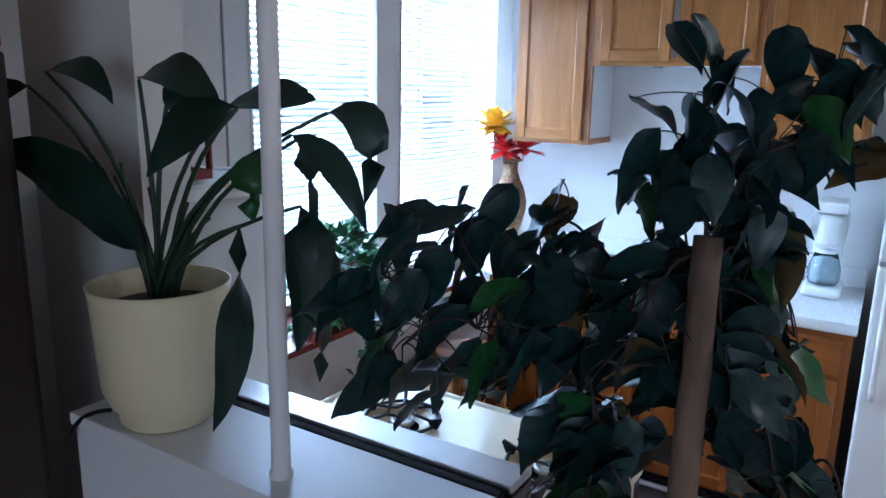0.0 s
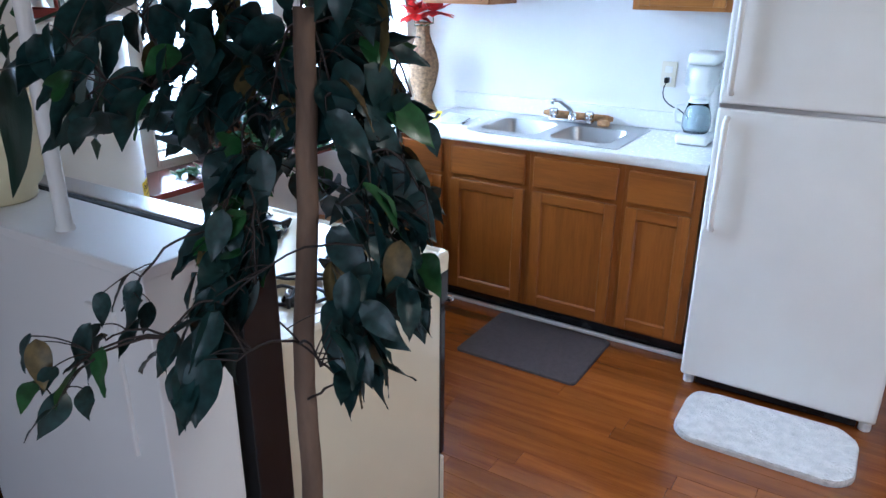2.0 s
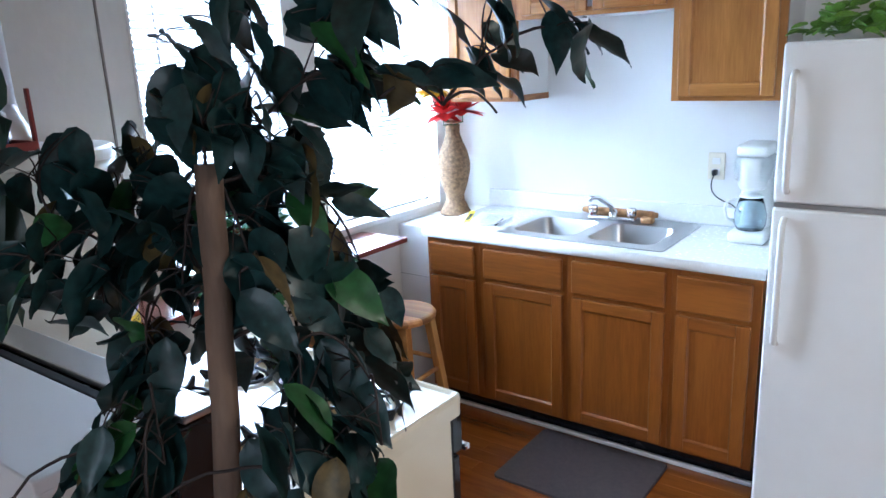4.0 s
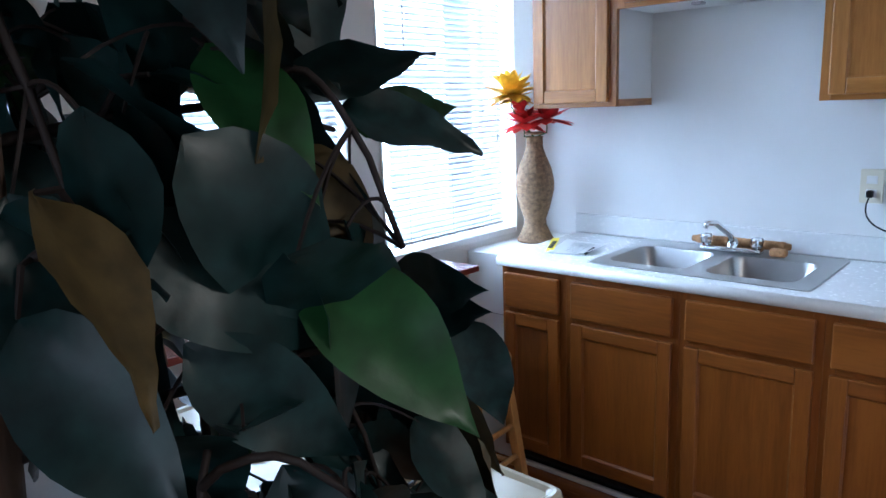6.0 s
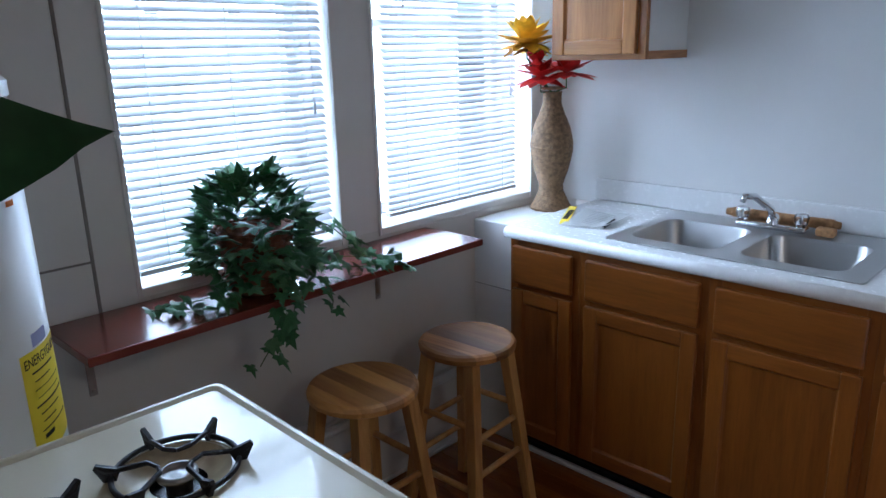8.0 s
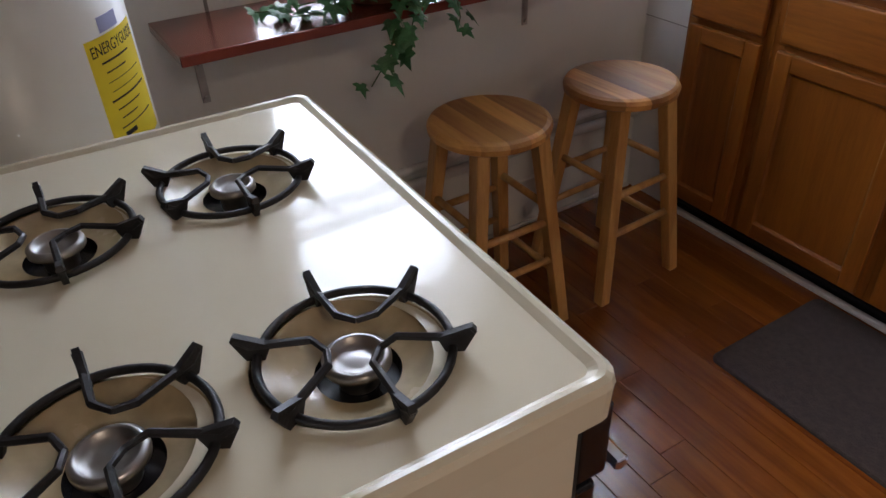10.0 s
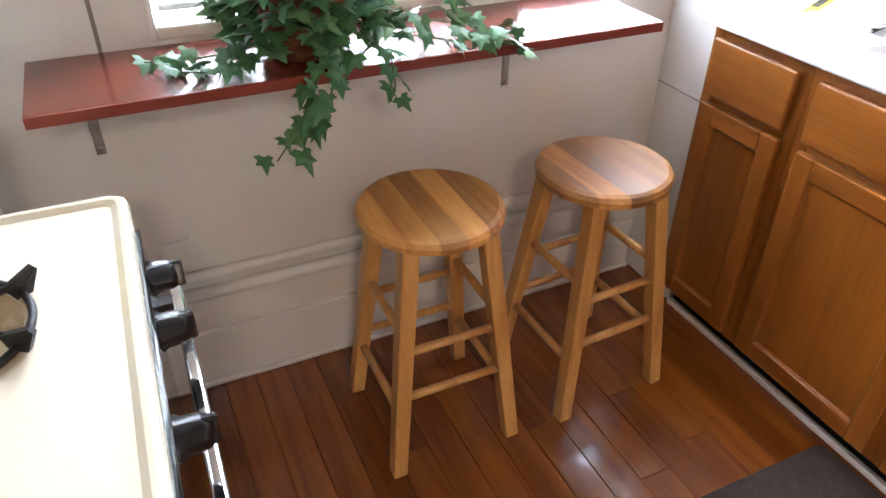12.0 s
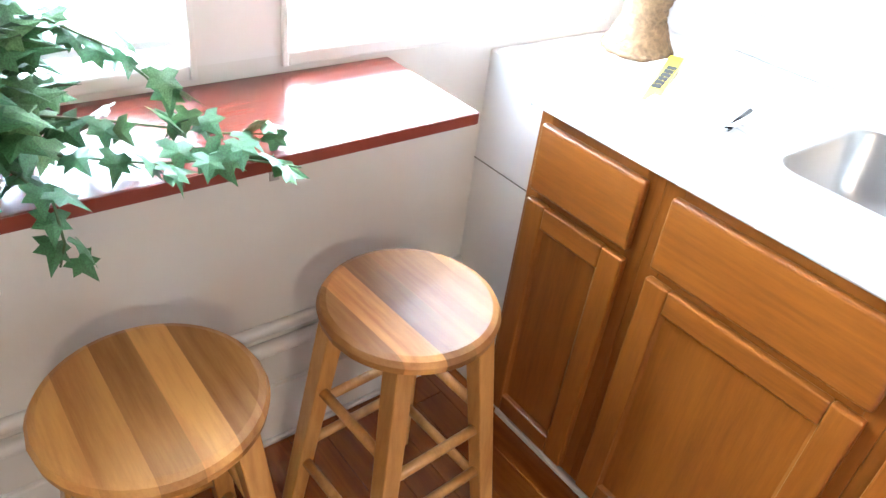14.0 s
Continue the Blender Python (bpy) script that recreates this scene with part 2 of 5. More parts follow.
def tubebm(*a, **k):
    return tube(bmesh.new(), *a, **k)


def lathe(profile, n=32, center=(0, 0)):
    """A turned shape from (radius, height) pairs."""
    bm = bmesh.new()
    rings = []
    for r, z in profile:
        if r < 1e-5:
            rings.append([bm.verts.new((center[0], center[1], z))])
        else:
            rings.append([bm.verts.new((center[0] + r * math.cos(2 * math.pi * k / n), center[1] + r * math.sin(2 * math.pi * k / n), z)) for k in range(n)])
    for a, b in zip(rings, rings[1:]):
        for k in range(n):
            k2 = (k + 1) % n
            if len(a) == 1 and len(b) == 1:
                continue
            if len(a) == 1:
                bm.faces.new((a[0], b[k2], b[k]))
            elif len(b) == 1:
                bm.faces.new((a[k], a[k2], b[0]))
            else:
                bm.faces.new((a[k], a[k2], b[k2], b[k]))
    return bm


def curve_pts(p0, p1, p2, n=8):
    a, b, c = Vector(p0), Vector(p1), Vector(p2)
    return [a * (1 - t) ** 2 + b * 2 * t * (1 - t) + c * t * t for t in [i / (n - 1) for i in range(n)]]


# ---- the rooms ----
CEIL = 2.45
WX, NY = 0.12, 0.61


def wall(name, *b, m=None, label=""):
    return tagged(part(name, boxbm(*b), m or M_WALL), label or "cream painted plaster wall", "wall", kind="structure")


# west wall, with its two window openings
W1 = (-1.245, -0.587)
W2 = (-0.415, 0.413)
SILL, HEAD = 0.945, 2.24
wall("wall_west", -0.10, WX, -5.4, W1[0], 0, CEIL)
wall("wall_west_below", -0.10, WX, W1[0], W2[1], 0, SILL, label="cream painted wall under the windows")
wall("wall_west_above", -0.10, WX, W1[0], W2[1], HEAD, CEIL)
wall("wall_west_mullion", -0.10, WX, W1[1], W2[0], SILL, HEAD, m=M_TRIM, label="wide white painted post between the two windows")
wall("wall_west_corner", -0.10, WX, W2[1], NY + 0.12, 0, CEIL)
wall("wall_north", WX, 2.72, NY, NY + 0.12, 0, CEIL, m=M_WALLN, label="glossy white painted kitchen wall")
wall("wall_north_head", 2.72, 3.6, NY, NY + 0.12, 2.06, CEIL, m=M_WALLN)
wall("wall_north_right", 3.6, 4.3, NY, NY + 0.12, 0, CEIL)
wall("wall_hall_end", 2.2, 4.3, 2.6, 2.72, 0, CEIL, label="cream painted wall of the next room")
wall("wall_hall_side", 2.08, 2.2, 0.73, 2.6, 0, CEIL)
wall("wall_east", 4.3, 4.42, -5.4, 2.72, 0, CEIL)
wall("wall_south_left", -0.10, 2.4, -5.52, -5.4, 0, CEIL)
wall("wall_south_right", 4.0, 4.42, -5.52, -5.4, 0, CEIL)
# opening in the unseen south wall, added along with the fill lamp
wall("wall_south_below", 2.4, 4.0, -5.52, -5.4, 0, 0.8)
wall("wall_south_above", 2.4, 4.0, -5.52, -5.4, 2.3, CEIL)
tagged(part("ceiling", boxbm(-0.1, 4.42, -5.52, 2.72, CEIL, CEIL + 0.1), M_CEIL), "white painted ceiling", "ceiling", kind="structure")
tagged(part("ground", boxbm(-600, 600, -600, 600, -3.2, -3.1), mat("street_asphalt", (0.06, 0.06, 0.06), 0.9)), "grey ground outside", "ground", kind="structure")
stub = tagged(part("wall_stub", boxbm(0.45, 0.79, -2.140, -2.035, 0, CEIL), M_WALL), "narrow cream wall end beside the counter", "wall", kind="structure")
floor = tagged(part("floor", boxbm(-0.1, 4.42, -5.52, 2.72, -0.06, -0.012), M_FLOOR), "glossy reddish brown wooden plank floor", "floor", kind="structure")

# baseboard and the boxed pipes under the windows
tagged(part("baseboard", boxbm(WX, WX + 0.014, -1.60, 0.055, 0, 0.175, bevel=0.003), M_TRIM), "cream painted baseboard with dirty bottom edge", "baseboard", kind="structure")
tagged(part("trim", boxbm(WX + 0.014, WX + 0.026, -1.60, 0.055, 0, 0.014, bevel=0.004), M_TRIM), "thin cream quarter round at the floor", "trim", kind="structure")


def pipe(z, r, label):
    p = tagged(part("wall_pipe", tubebm([(WX + r * 0.8, -2.1, z), (WX + r * 0.8, 0.055, z)], r, n=12), M_TRIM, smooth=True), label, "pipe", "pipes on the window wall")
    return p


pipe(0.352, 0.014, "cream painted pipe along the wall above its twin")
pipe(0.300, 0.017, "cream painted pipe along the wall above the baseboard")
clamp = thing("pipe_cover", (WX, -1.30, 0.34), "cream painted flat metal pipe cover on the wall", "pipe cover")
for z0, z1 in ((0.22, 0.283), (0.375, 0.46)):
    part("flange", boxbm(WX, WX + 0.008, -1.335, -1.265, z0, z1, bevel=0.002), M_TRIM, clamp).matrix_parent_inverse = clamp.matrix_world.inverted()


def keep(ob, parent):
    ob.parent = parent
    ob.matrix_parent_inverse = parent.matrix_world.inverted()
    return ob


def put(name, bm, m, parent, label="", smooth=False):
    """A part built in world places, under a thing."""
    return keep(part(name, bm, m, None, label, smooth=smooth), parent)


# joints of the wall panels left of the windows
jt = tagged(part("trim", boxbm(WX, WX + 0.003, -1.358, -1.350, 0.915, CEIL), M_DARKLINE), "thin dark joint line in the wall panelling", "trim", kind="structure")
jt2 = tagged(part("trim", boxbm(WX, WX + 0.003, -1.60, -1.358, 1.045, 1.050), M_DARKLINE), "thin dark joint line in the wall panelling", "trim", kind="structure")


def window(name, y0, y1, b0, b1, label):
    w = thing(name, (0, (y0 + y1) / 2, SILL), label, "window")
    w["kind"] = "structure"
    X0, X1 = -0.095, -0.055
    fr = 0.035
    for a in ((y0, y0 + fr, SILL, HEAD), (y1 - fr, y1, SILL, HEAD)):
        put("window_frame", boxbm(X0, X1, a[0], a[1], a[2], a[3], bevel=0.004), M_TRIM, w)
    put("window_frame", boxbm(X0, X1, y0 + fr, y1 - fr, SILL, SILL + 0.05, bevel=0.004), M_TRIM, w)
    put("window_frame", boxbm(X0, X1, y0 + fr, y1 - fr, HEAD - 0.04, HEAD, bevel=0.004), M_TRIM, w)
    put("meeting_rail", boxbm(X0 + 0.01, X1, y0 + fr, y1 - fr, 1.600, 1.642, bevel=0.004), M_TRIM, w)
    put("meeting_rail", boxbm(X0 - 0.03, X0 + 0.0, y0 + fr, y1 - fr, 1.712, 1.750, bevel=0.004), M_TRIM, w)
    for yy in (0.3, 0.68):
        yl = y0 + (y1 - y0) * yy
        put("sash_lock", boxbm(X1, X1 + 0.012, yl - 0.02, yl + 0.02, 1.642, 1.654, bevel=0.003), M_CHROME, w)
    p = put("pane", boxbm(-0.078, -0.074, y0 + fr, y1 - fr, SILL + 0.05, 1.600), M_PANE, w)
    p.visible_shadow = False
    p = put("pane", boxbm(-0.098, -0.096, y0 + fr, y1 - fr, 1.642, HEAD - 0.04), M_PANE, w)
    p.visible_shadow = False
    put("window_sill", boxbm(-0.055, WX + 0.006, y0 + 0.001, y1 - 0.001, SILL - 0.02, SILL + 0.006, bevel=0.004), M_TRIM, w)
    # raised bead around the opening
    for yy in (y0 - 0.012, y1):
        put("casing_bead", boxbm(WX, WX + 0.008, yy, yy + 0.012, SILL - 0.02, HEAD, bevel=0.003), M_TRIM, w)
    BX = 0.085
    bl = thing("venetian_blind", (BX, (b0 + b1) / 2, HEAD), "white vinyl venetian blind lowered in front of the window", "blind", "venetian blinds")
    put("headrail", boxbm(BX - 0.02, BX + 0.015, b0, b1, HEAD - 0.03, HEAD - 0.002, bevel=0.003), M_BLIND, bl)
    put("bottom_rail", boxbm(BX - 0.014, BX + 0.014, b0, b1, SILL + 0.028, SILL + 0.042, bevel=0.003), M_BLIND, bl)
    bm = bmesh.new()
    ln = (b1 - b0) / 2
    tilt = radians(-36)
    prof = [(-0.014, 0.0), (-0.007, 0.0018), (0, 0.0024), (0.007, 0.0018), (0.014, 0.0)]
    rows = []
    for dz in (0.0, -0.0006):
        for u, h in prof:
            x = u * math.cos(tilt) - (h + dz) * math.sin(tilt)
            z = u * math.sin(tilt) + (h + dz) * math.cos(tilt)
            rows.append((bm.verts.new((x, -ln, z)), bm.verts.new((x, ln, z))))
    k = len(prof)
    for i in range(k - 1):
        bm.faces.new((rows[i][0], rows[i + 1][0], rows[i + 1][1], rows[i][1]))
        bm.faces.new((rows[k + i][1], rows[k + i + 1][1], rows[k + i + 1][0], rows[k + i][0]))
    sl = part("slat", bm, M_BLIND, None, smooth=True)
    z = SILL + 0.055
    first = True
    while z < HEAD - 0.04:
        o = sl if first else new("slat", sl.data)
        first = False
        o.location = (BX + random.uniform(-0.001, 0.001), (b0 + b1) / 2, z)
        o.rotation_euler = (random.uniform(-0.002, 0.002), random.uniform(-0.05, 0.05), 0)
        keep(o, bl)
        z += 0.0232
    for f in (0.13, 0.5, 0.87):
        y = b0 + (b1 - b0) * f
        put("cord", tubebm([(BX + 0.015, y, SILL + 0.04), (BX + 0.015, y, HEAD - 0.03)], 0.0008, n=4), M_BLIND, bl)
    y = b0 + 0.085
    put("tilt_wand", tubebm([(BX + 0.026, y, 1.67), (BX + 0.026, y, HEAD - 0.02)], 0.003, 0.0025, n=6), M_BURNER, bl, "grey tilt wand")
    put("lift_cord", tubebm([(BX + 0.024, b1 - 0.05, 1.38), (BX + 0.023, b1 - 0.053, 1.7), (BX + 0.022, b1 - 0.05, HEAD - 0.02)], 0.0012, n=5), M_BLIND, bl)
    put("cord_tassel", lathe([(0, 1.35), (0.006, 1.355), (0.004, 1.385), (0, 1.39)], 10, (BX + 0.024, b1 - 0.05)), M_BLIND, bl)
    return w


window("window_1", W1[0], W1[1], -1.232, -0.596, "white double-hung window with bright daylight behind")
window("window_2", W2[0], W2[1], -0.350, 0.352, "white double-hung window nearest the corner vase")

# ---- kitchen: base cabinets and counter ----


def cab_door(parent, x0, x1, y, z0, z1, fw=0.05, up=M_OAK, across=M_OAKH):
    """A framed oak door facing -y; y is the front face."""
    d = new("door")
    d.location = ((x0 + x1) / 2, y, z0)
    keep(d, parent)
    bpy.context.view_layer.update()
    for a, b in ((x0, x0 + fw), (x1 - fw, x1)):
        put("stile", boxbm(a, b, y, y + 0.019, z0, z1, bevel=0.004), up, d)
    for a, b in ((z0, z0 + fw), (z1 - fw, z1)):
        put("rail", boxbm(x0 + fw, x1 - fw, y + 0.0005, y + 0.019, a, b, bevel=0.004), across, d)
    # sloped inner moulding and recessed panel
    bm = bmesh.new()
    a0, a1, c0, c1 = x0 + fw - 0.002, x1 - fw + 0.002, z0 + fw - 0.002, z1 - fw + 0.002
    loops = []
    for ins, yy in ((0.0, y + 0.003), (0.008, y + 0.010), (0.010, y + 0.010)):
        loops.append([bm.verts.new(p) for p in ((a0 + ins, yy, c0 + ins), (a1 - ins, yy, c0 + ins), (a1 - ins, yy, c1 - ins), (a0 + ins, yy, c1 - ins))])
    for p, q in zip(loops, loops[1:]):
        for k in range(4):
            bm.faces.new((p[k], p[(k + 1) % 4], q[(k + 1) % 4], q[k]))
    bm.faces.new(loops[-1])
    put("door_panel", bm, up, d)
    return d


def base_unit(x0, x1, dx0, dx1, label):
    c = thing("base_cabinet", ((x0 + x1) / 2, 0.3, 0), label, "cabinet", "base cabinets under the counter")
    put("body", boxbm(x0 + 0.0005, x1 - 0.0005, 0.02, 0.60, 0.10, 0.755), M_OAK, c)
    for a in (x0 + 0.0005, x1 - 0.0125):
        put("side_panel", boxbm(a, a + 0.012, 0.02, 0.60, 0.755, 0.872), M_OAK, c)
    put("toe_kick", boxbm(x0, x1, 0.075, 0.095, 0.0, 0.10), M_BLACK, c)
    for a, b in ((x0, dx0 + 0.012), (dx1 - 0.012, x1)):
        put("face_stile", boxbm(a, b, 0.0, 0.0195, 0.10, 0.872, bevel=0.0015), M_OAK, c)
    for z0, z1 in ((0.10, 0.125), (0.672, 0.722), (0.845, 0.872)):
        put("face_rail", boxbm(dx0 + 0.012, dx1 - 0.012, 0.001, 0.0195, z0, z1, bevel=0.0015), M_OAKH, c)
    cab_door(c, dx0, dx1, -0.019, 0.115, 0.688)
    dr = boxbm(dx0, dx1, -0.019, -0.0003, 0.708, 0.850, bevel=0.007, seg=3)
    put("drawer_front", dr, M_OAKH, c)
    return c


base_unit(0.352, 0.650, 0.371, 0.624, "narrow oak base cabinet with one door and drawer beside the filler")
base_unit(0.650, 1.095, 0.677, 1.074, "oak base cabinet under the first sink bowl")
base_unit(1.095, 1.540, 1.118, 1.518, "oak base cabinet under the sink beside the dish mat")
base_unit(1.540, 1.868, 1.562, 1.838, "oak base cabinet next to the white fridge")
tagged(part("trim", boxbm(0.352, 1.868, 0.048, 0.066, 0, 0.022, bevel=0.006), M_TRIM), "white quarter round along the cabinet toe", "trim", kind="structure")
filler = tagged(part("filler_box", boxbm(WX, 0.350, 0.062, NY, 0, 0.898, bevel=0.004), M_WALLN), "white painted box filling the corner beside the cabinets", "filler panel", kind="structure")

tagged(part("trim", boxbm(WX + 0.002, 0.349, 0.059, 0.062, 0.640, 0.6415), M_DARKLINE), "fine joint line across the filler box", "trim", kind="structure")

counter = thing("countertop", (1.1, 0.3, 0.875), "white laminate countertop with rounded front edge", "countertop")
SX0, SX1, SY0, SY1 = 0.705, 1.478, 0.045, 0.560
put("top", boxbm(0.345, SX0 + 0.02, -0.012, 0.590, 0.874, 0.915), M_COUNTER, counter)
put("top", boxbm(SX1 - 0.02, 1.878, -0.012, 0.590, 0.874, 0.915), M_COUNTER, counter)
put("top", boxbm(SX0 + 0.02, SX1 - 0.02, -0.012, SY0 + 0.02, 0.874, 0.915), M_COUNTER, counter)
put("top", boxbm(SX0 + 0.02, SX1 - 0.02, SY1 - 0.02, 0.590, 0.874, 0.915), M_COUNTER, counter)
put("front_edge", tubebm([(0.345, -0.014, 0.8945), (1.878, -0.014, 0.8945)], 0.0205, n=20), M_COUNTER, counter, smooth=True)
put("backsplash", boxbm(0.330, 1.878, 0.588, NY - 0.001, 0.915, 1.003, bevel=0.006), M_COUNTER, counter)
put("seam_strip", boxbm(0.3425, 0.345, -0.025, 0.0, 0.876, 0.912), M_BLACK, counter)

# sink
sink = thing("kitchen_sink", (1.09, 0.3, 0.915), "double bowl stainless steel sink set in the white counter", "sink")
BOWLS = ((0.748, 1.052), (1.115, 1.415))
BY0, BY1 = 0.115, 0.440


def sink_bowl(x0, x1, y0, y1):
    bm = bmesh.new()
    rings = []
    for ins, z, rad in ((0.0, 0.919, 0.05), (0.004, 0.912, 0.05), (0.012, 0.82, 0.05), (0.03, 0.775, 0.06), (0.06, 0.765, 0.06)):
        ring = []
        a0, a1, b0, b1 = x0 + ins, x1 - ins, y0 + ins, y1 - ins
        for cx, cy, s in ((a1 - rad, b1 - rad, 0), (a0 + rad, b1 - rad, 1), (a0 + rad, b0 + rad, 2), (a1 - rad, b0 + rad, 3)):
            for k in range(6):
                t = math.pi / 2 * (s + k / 5)
                ring.append(bm.verts.new((cx + rad * math.cos(t), cy + rad * math.sin(t), z)))
        rings.append(ring)
    for a, b in zip(rings, rings[1:]):
        n = len(a)
        for k in range(n):
            bm.faces.new((a[k], b[k], b[(k + 1) % n], a[(k + 1) % n]))
    bm.faces.new(rings[-1])
    return bm


def sink_deck():
    """The flat steel rim, with two rounded openings."""
    bm = bmesh.new()
    def loop(a0, a1, b0, b1, rad, z):
        out = []
        for cx, cy, s in ((a1 - rad, b1 - rad, 0), (a0 + rad, b1 - rad, 1), (a0 + rad, b0 + rad, 2), (a1 - rad, b0 + rad, 3)):
            for k in range(6):
                t = math.pi / 2 * (s + k / 5)
                out.append(bm.verts.new((cx + rad * math.cos(t), cy + rad * math.sin(t), z)))
        return out
    es = []
    outer = loop(SX0, SX1, SY0, SY1, 0.02, 0.919)
    loops = [outer] + [loop(a, b, BY0, BY1, 0.05, 0.919) for a, b in BOWLS]
    for lp in loops:
        for i in range(len(lp)):
            es.append(bm.edges.new((lp[i], lp[(i + 1) % len(lp)])))
    bmesh.ops.triangle_fill(bm, use_beauty=True, use_dissolve=False, edges=es, normal=(0, 0, 1))
    low = [bm.verts.new((v.co.x + (0.003 if v.co.x > 1 else -0.003), v.co.y, 0.9155)) for v in outer]
    n = len(outer)
    for k in range(n):
        bm.faces.new((outer[k], low[k], low[(k + 1) % n], outer[(k + 1) % n]))
    bmesh.ops.recalc_face_normals(bm, faces=bm.faces)
    return bm


put("deck", sink_deck(), M_STEEL, sink)
for a, b in BOWLS:
    bo = put("bowl", sink_bowl(a, b, BY0, BY1), M_STEEL, sink, smooth=True)
    put("drain", lathe([(0, 0.768), (0.03, 0.769), (0.042, 0.772), (0.044, 0.766)], 24, ((a + b) / 2, 0.28)), M_CHROME, bo, smooth=True)

fa = thing("faucet", (1.085, 0.495, 0.919), "chrome kitchen faucet with two clear acrylic knobs", "faucet")
put("base_plate", boxbm(0.965, 1.195, 0.468, 0.522, 0.919, 0.938, bevel=0.008, seg=3), M_CHROME, fa, smooth=True)
put("spout", tubebm([(1.085, 0.495, 0.935), (1.083, 0.47, 0.99), (1.06, 0.38, 1.045), (1.045, 0.335, 1.052), (1.043, 0.325, 1.035)], 0.013, 0.0095, n=12), M_CHROME, fa, smooth=True)
put("spout_collar", lathe([(0.024, 0.936), (0.022, 0.955), (0.014, 0.97), (0, 0.972)], 20, (1.085, 0.495)), M_CHROME, fa, smooth=True)
for x in (0.983, 1.175):
    put("knob", lathe([(0.0, 0.985), (0.020, 0.982), (0.024, 0.972), (0.021, 0.95), (0.014, 0.939), (0, 0.939)], 12, (x, 0.495)), M_ACRYL, fa, "clear acrylic knob")
    put("knob_stem", lathe([(0.007, 0.936), (0.007, 0.975), (0, 0.976)], 10, (x, 0.495)), M_CHROME, fa)
brush = thing("dish_brush", (1.1, 0.548, 0.94), "brown wooden roller lying behind the faucet", "kitchen utensil")
put("roller", tubebm([(0.93, 0.546, 0.948), (0.96, 0.546, 0.948), (1.23, 0.543, 0.948), (1.26, 0.543, 0.948)], 0.018, n=14), M_CORK, brush, smooth=True)
for x in (0.925, 1.262):
    put("handle", lathe([(0, -0.02), (0.012, -0.018), (0.015, 0), (0.012, 0.018), (0, 0.02)], 12), M_CORK, brush, smooth=True).matrix_world = pose(x, 0.545, 0.948, 0, 90, 0)
sp = thing("scrub_sponge", (1.262, 0.48, 0.92), "brown scrubbing sponge at the back of the sink", "sponge")
put("sponge_body", boxbm(1.225, 1.285, 0.465, 0.505, 0.920, 0.950, bevel=0.010, seg=3), M_CORK, sp)

# papers and pen
pa = thing("leaflet", (0.5, 0.27, 0.917), "white printed leaflet with a yellow strip on the counter", "paper")
bm = bmesh.new()
R = [(0.40, 0.41), (0.62, 0.375), (0.655, 0.15), (0.495, 0.10)]
n = 8
g = [[bm.verts.new((R[0][0] * (1 - u) * (1 - v) + R[1][0] * u * (1 - v) + R[2][0] * u * v + R[3][0] * (1 - u) * v,
                    R[0][1] * (1 - u) * (1 - v) + R[1][1] * u * (1 - v) + R[2][1] * u * v + R[3][1] * (1 - u) * v,
                    0.9165 + 0.010 * max(0, u - 0.6) ** 2 * 6 + 0.006 * v * v)) for u in [i / n for i in range(n + 1)]] for v in [i / n for i in range(n + 1)]]
for i in range(n):
    for j in range(n):
        bm.faces.new((g[i][j], g[i][j + 1], g[i + 1][j + 1], g[i + 1][j]))
bmesh.ops.solidify(bm, geom=bm.faces[:], thickness=0.0004)
put("sheet", bm, M_PAPER, pa)
for k in range(9):
    f = 0.12 + k * 0.085
    x, y = 0.415 + 0.10 * f + 0.02, 0.40 - 0.28 * f
    o = put("print_line", boxbm(0, 0.13 + 0.02 * math.sin(k * 2.1), -0.0018, 0.0018, 0, 0.0004), M_BURNER, pa)
    o.matrix_world = pose(x + 0.02, y, 0.9178 + 0.006 * f * f, 0, 0, -12)
ye = thing("yellow_leaflet", (0.43, 0.24, 0.918), "narrow yellow leaflet with black letters on the counter", "paper")
o = put("sheet", boxbm(-0.015, 0.015, -0.150, 0.150, 0, 0.001), M_PYEL, ye)
o.matrix_world = pose(0.425, 0.255, 0.9195, 0, 0, 27)
for k in range(6):
    o = put("print_mark", boxbm(-0.010, 0.010, -0.012, 0.012, 0, 0.0004), M_INK, ye)
    o.matrix_world = pose(0.425 - 0.45 * (0.06 - k * 0.024) * -1 * -1, 0.255 + (0.06 - k * 0.024), 0.9206, 0, 0, 27)
pen = thing("pen", (0.64, 0.2, 0.92), "black pen lying on the white counter", "pen")
put("barrel", tubebm([(0.640, 0.155, 0.922), (0.612, 0.27, 0.922)], 0.0055, n=10), M_BLACK, pen, smooth=True)
put("tip", tubebm([(0.640, 0.155, 0.922), (0.643, 0.142, 0.922)], 0.004, 0.001, n=10), M_CHROME, pen, smooth=True)

# ---- wall cabinets ----


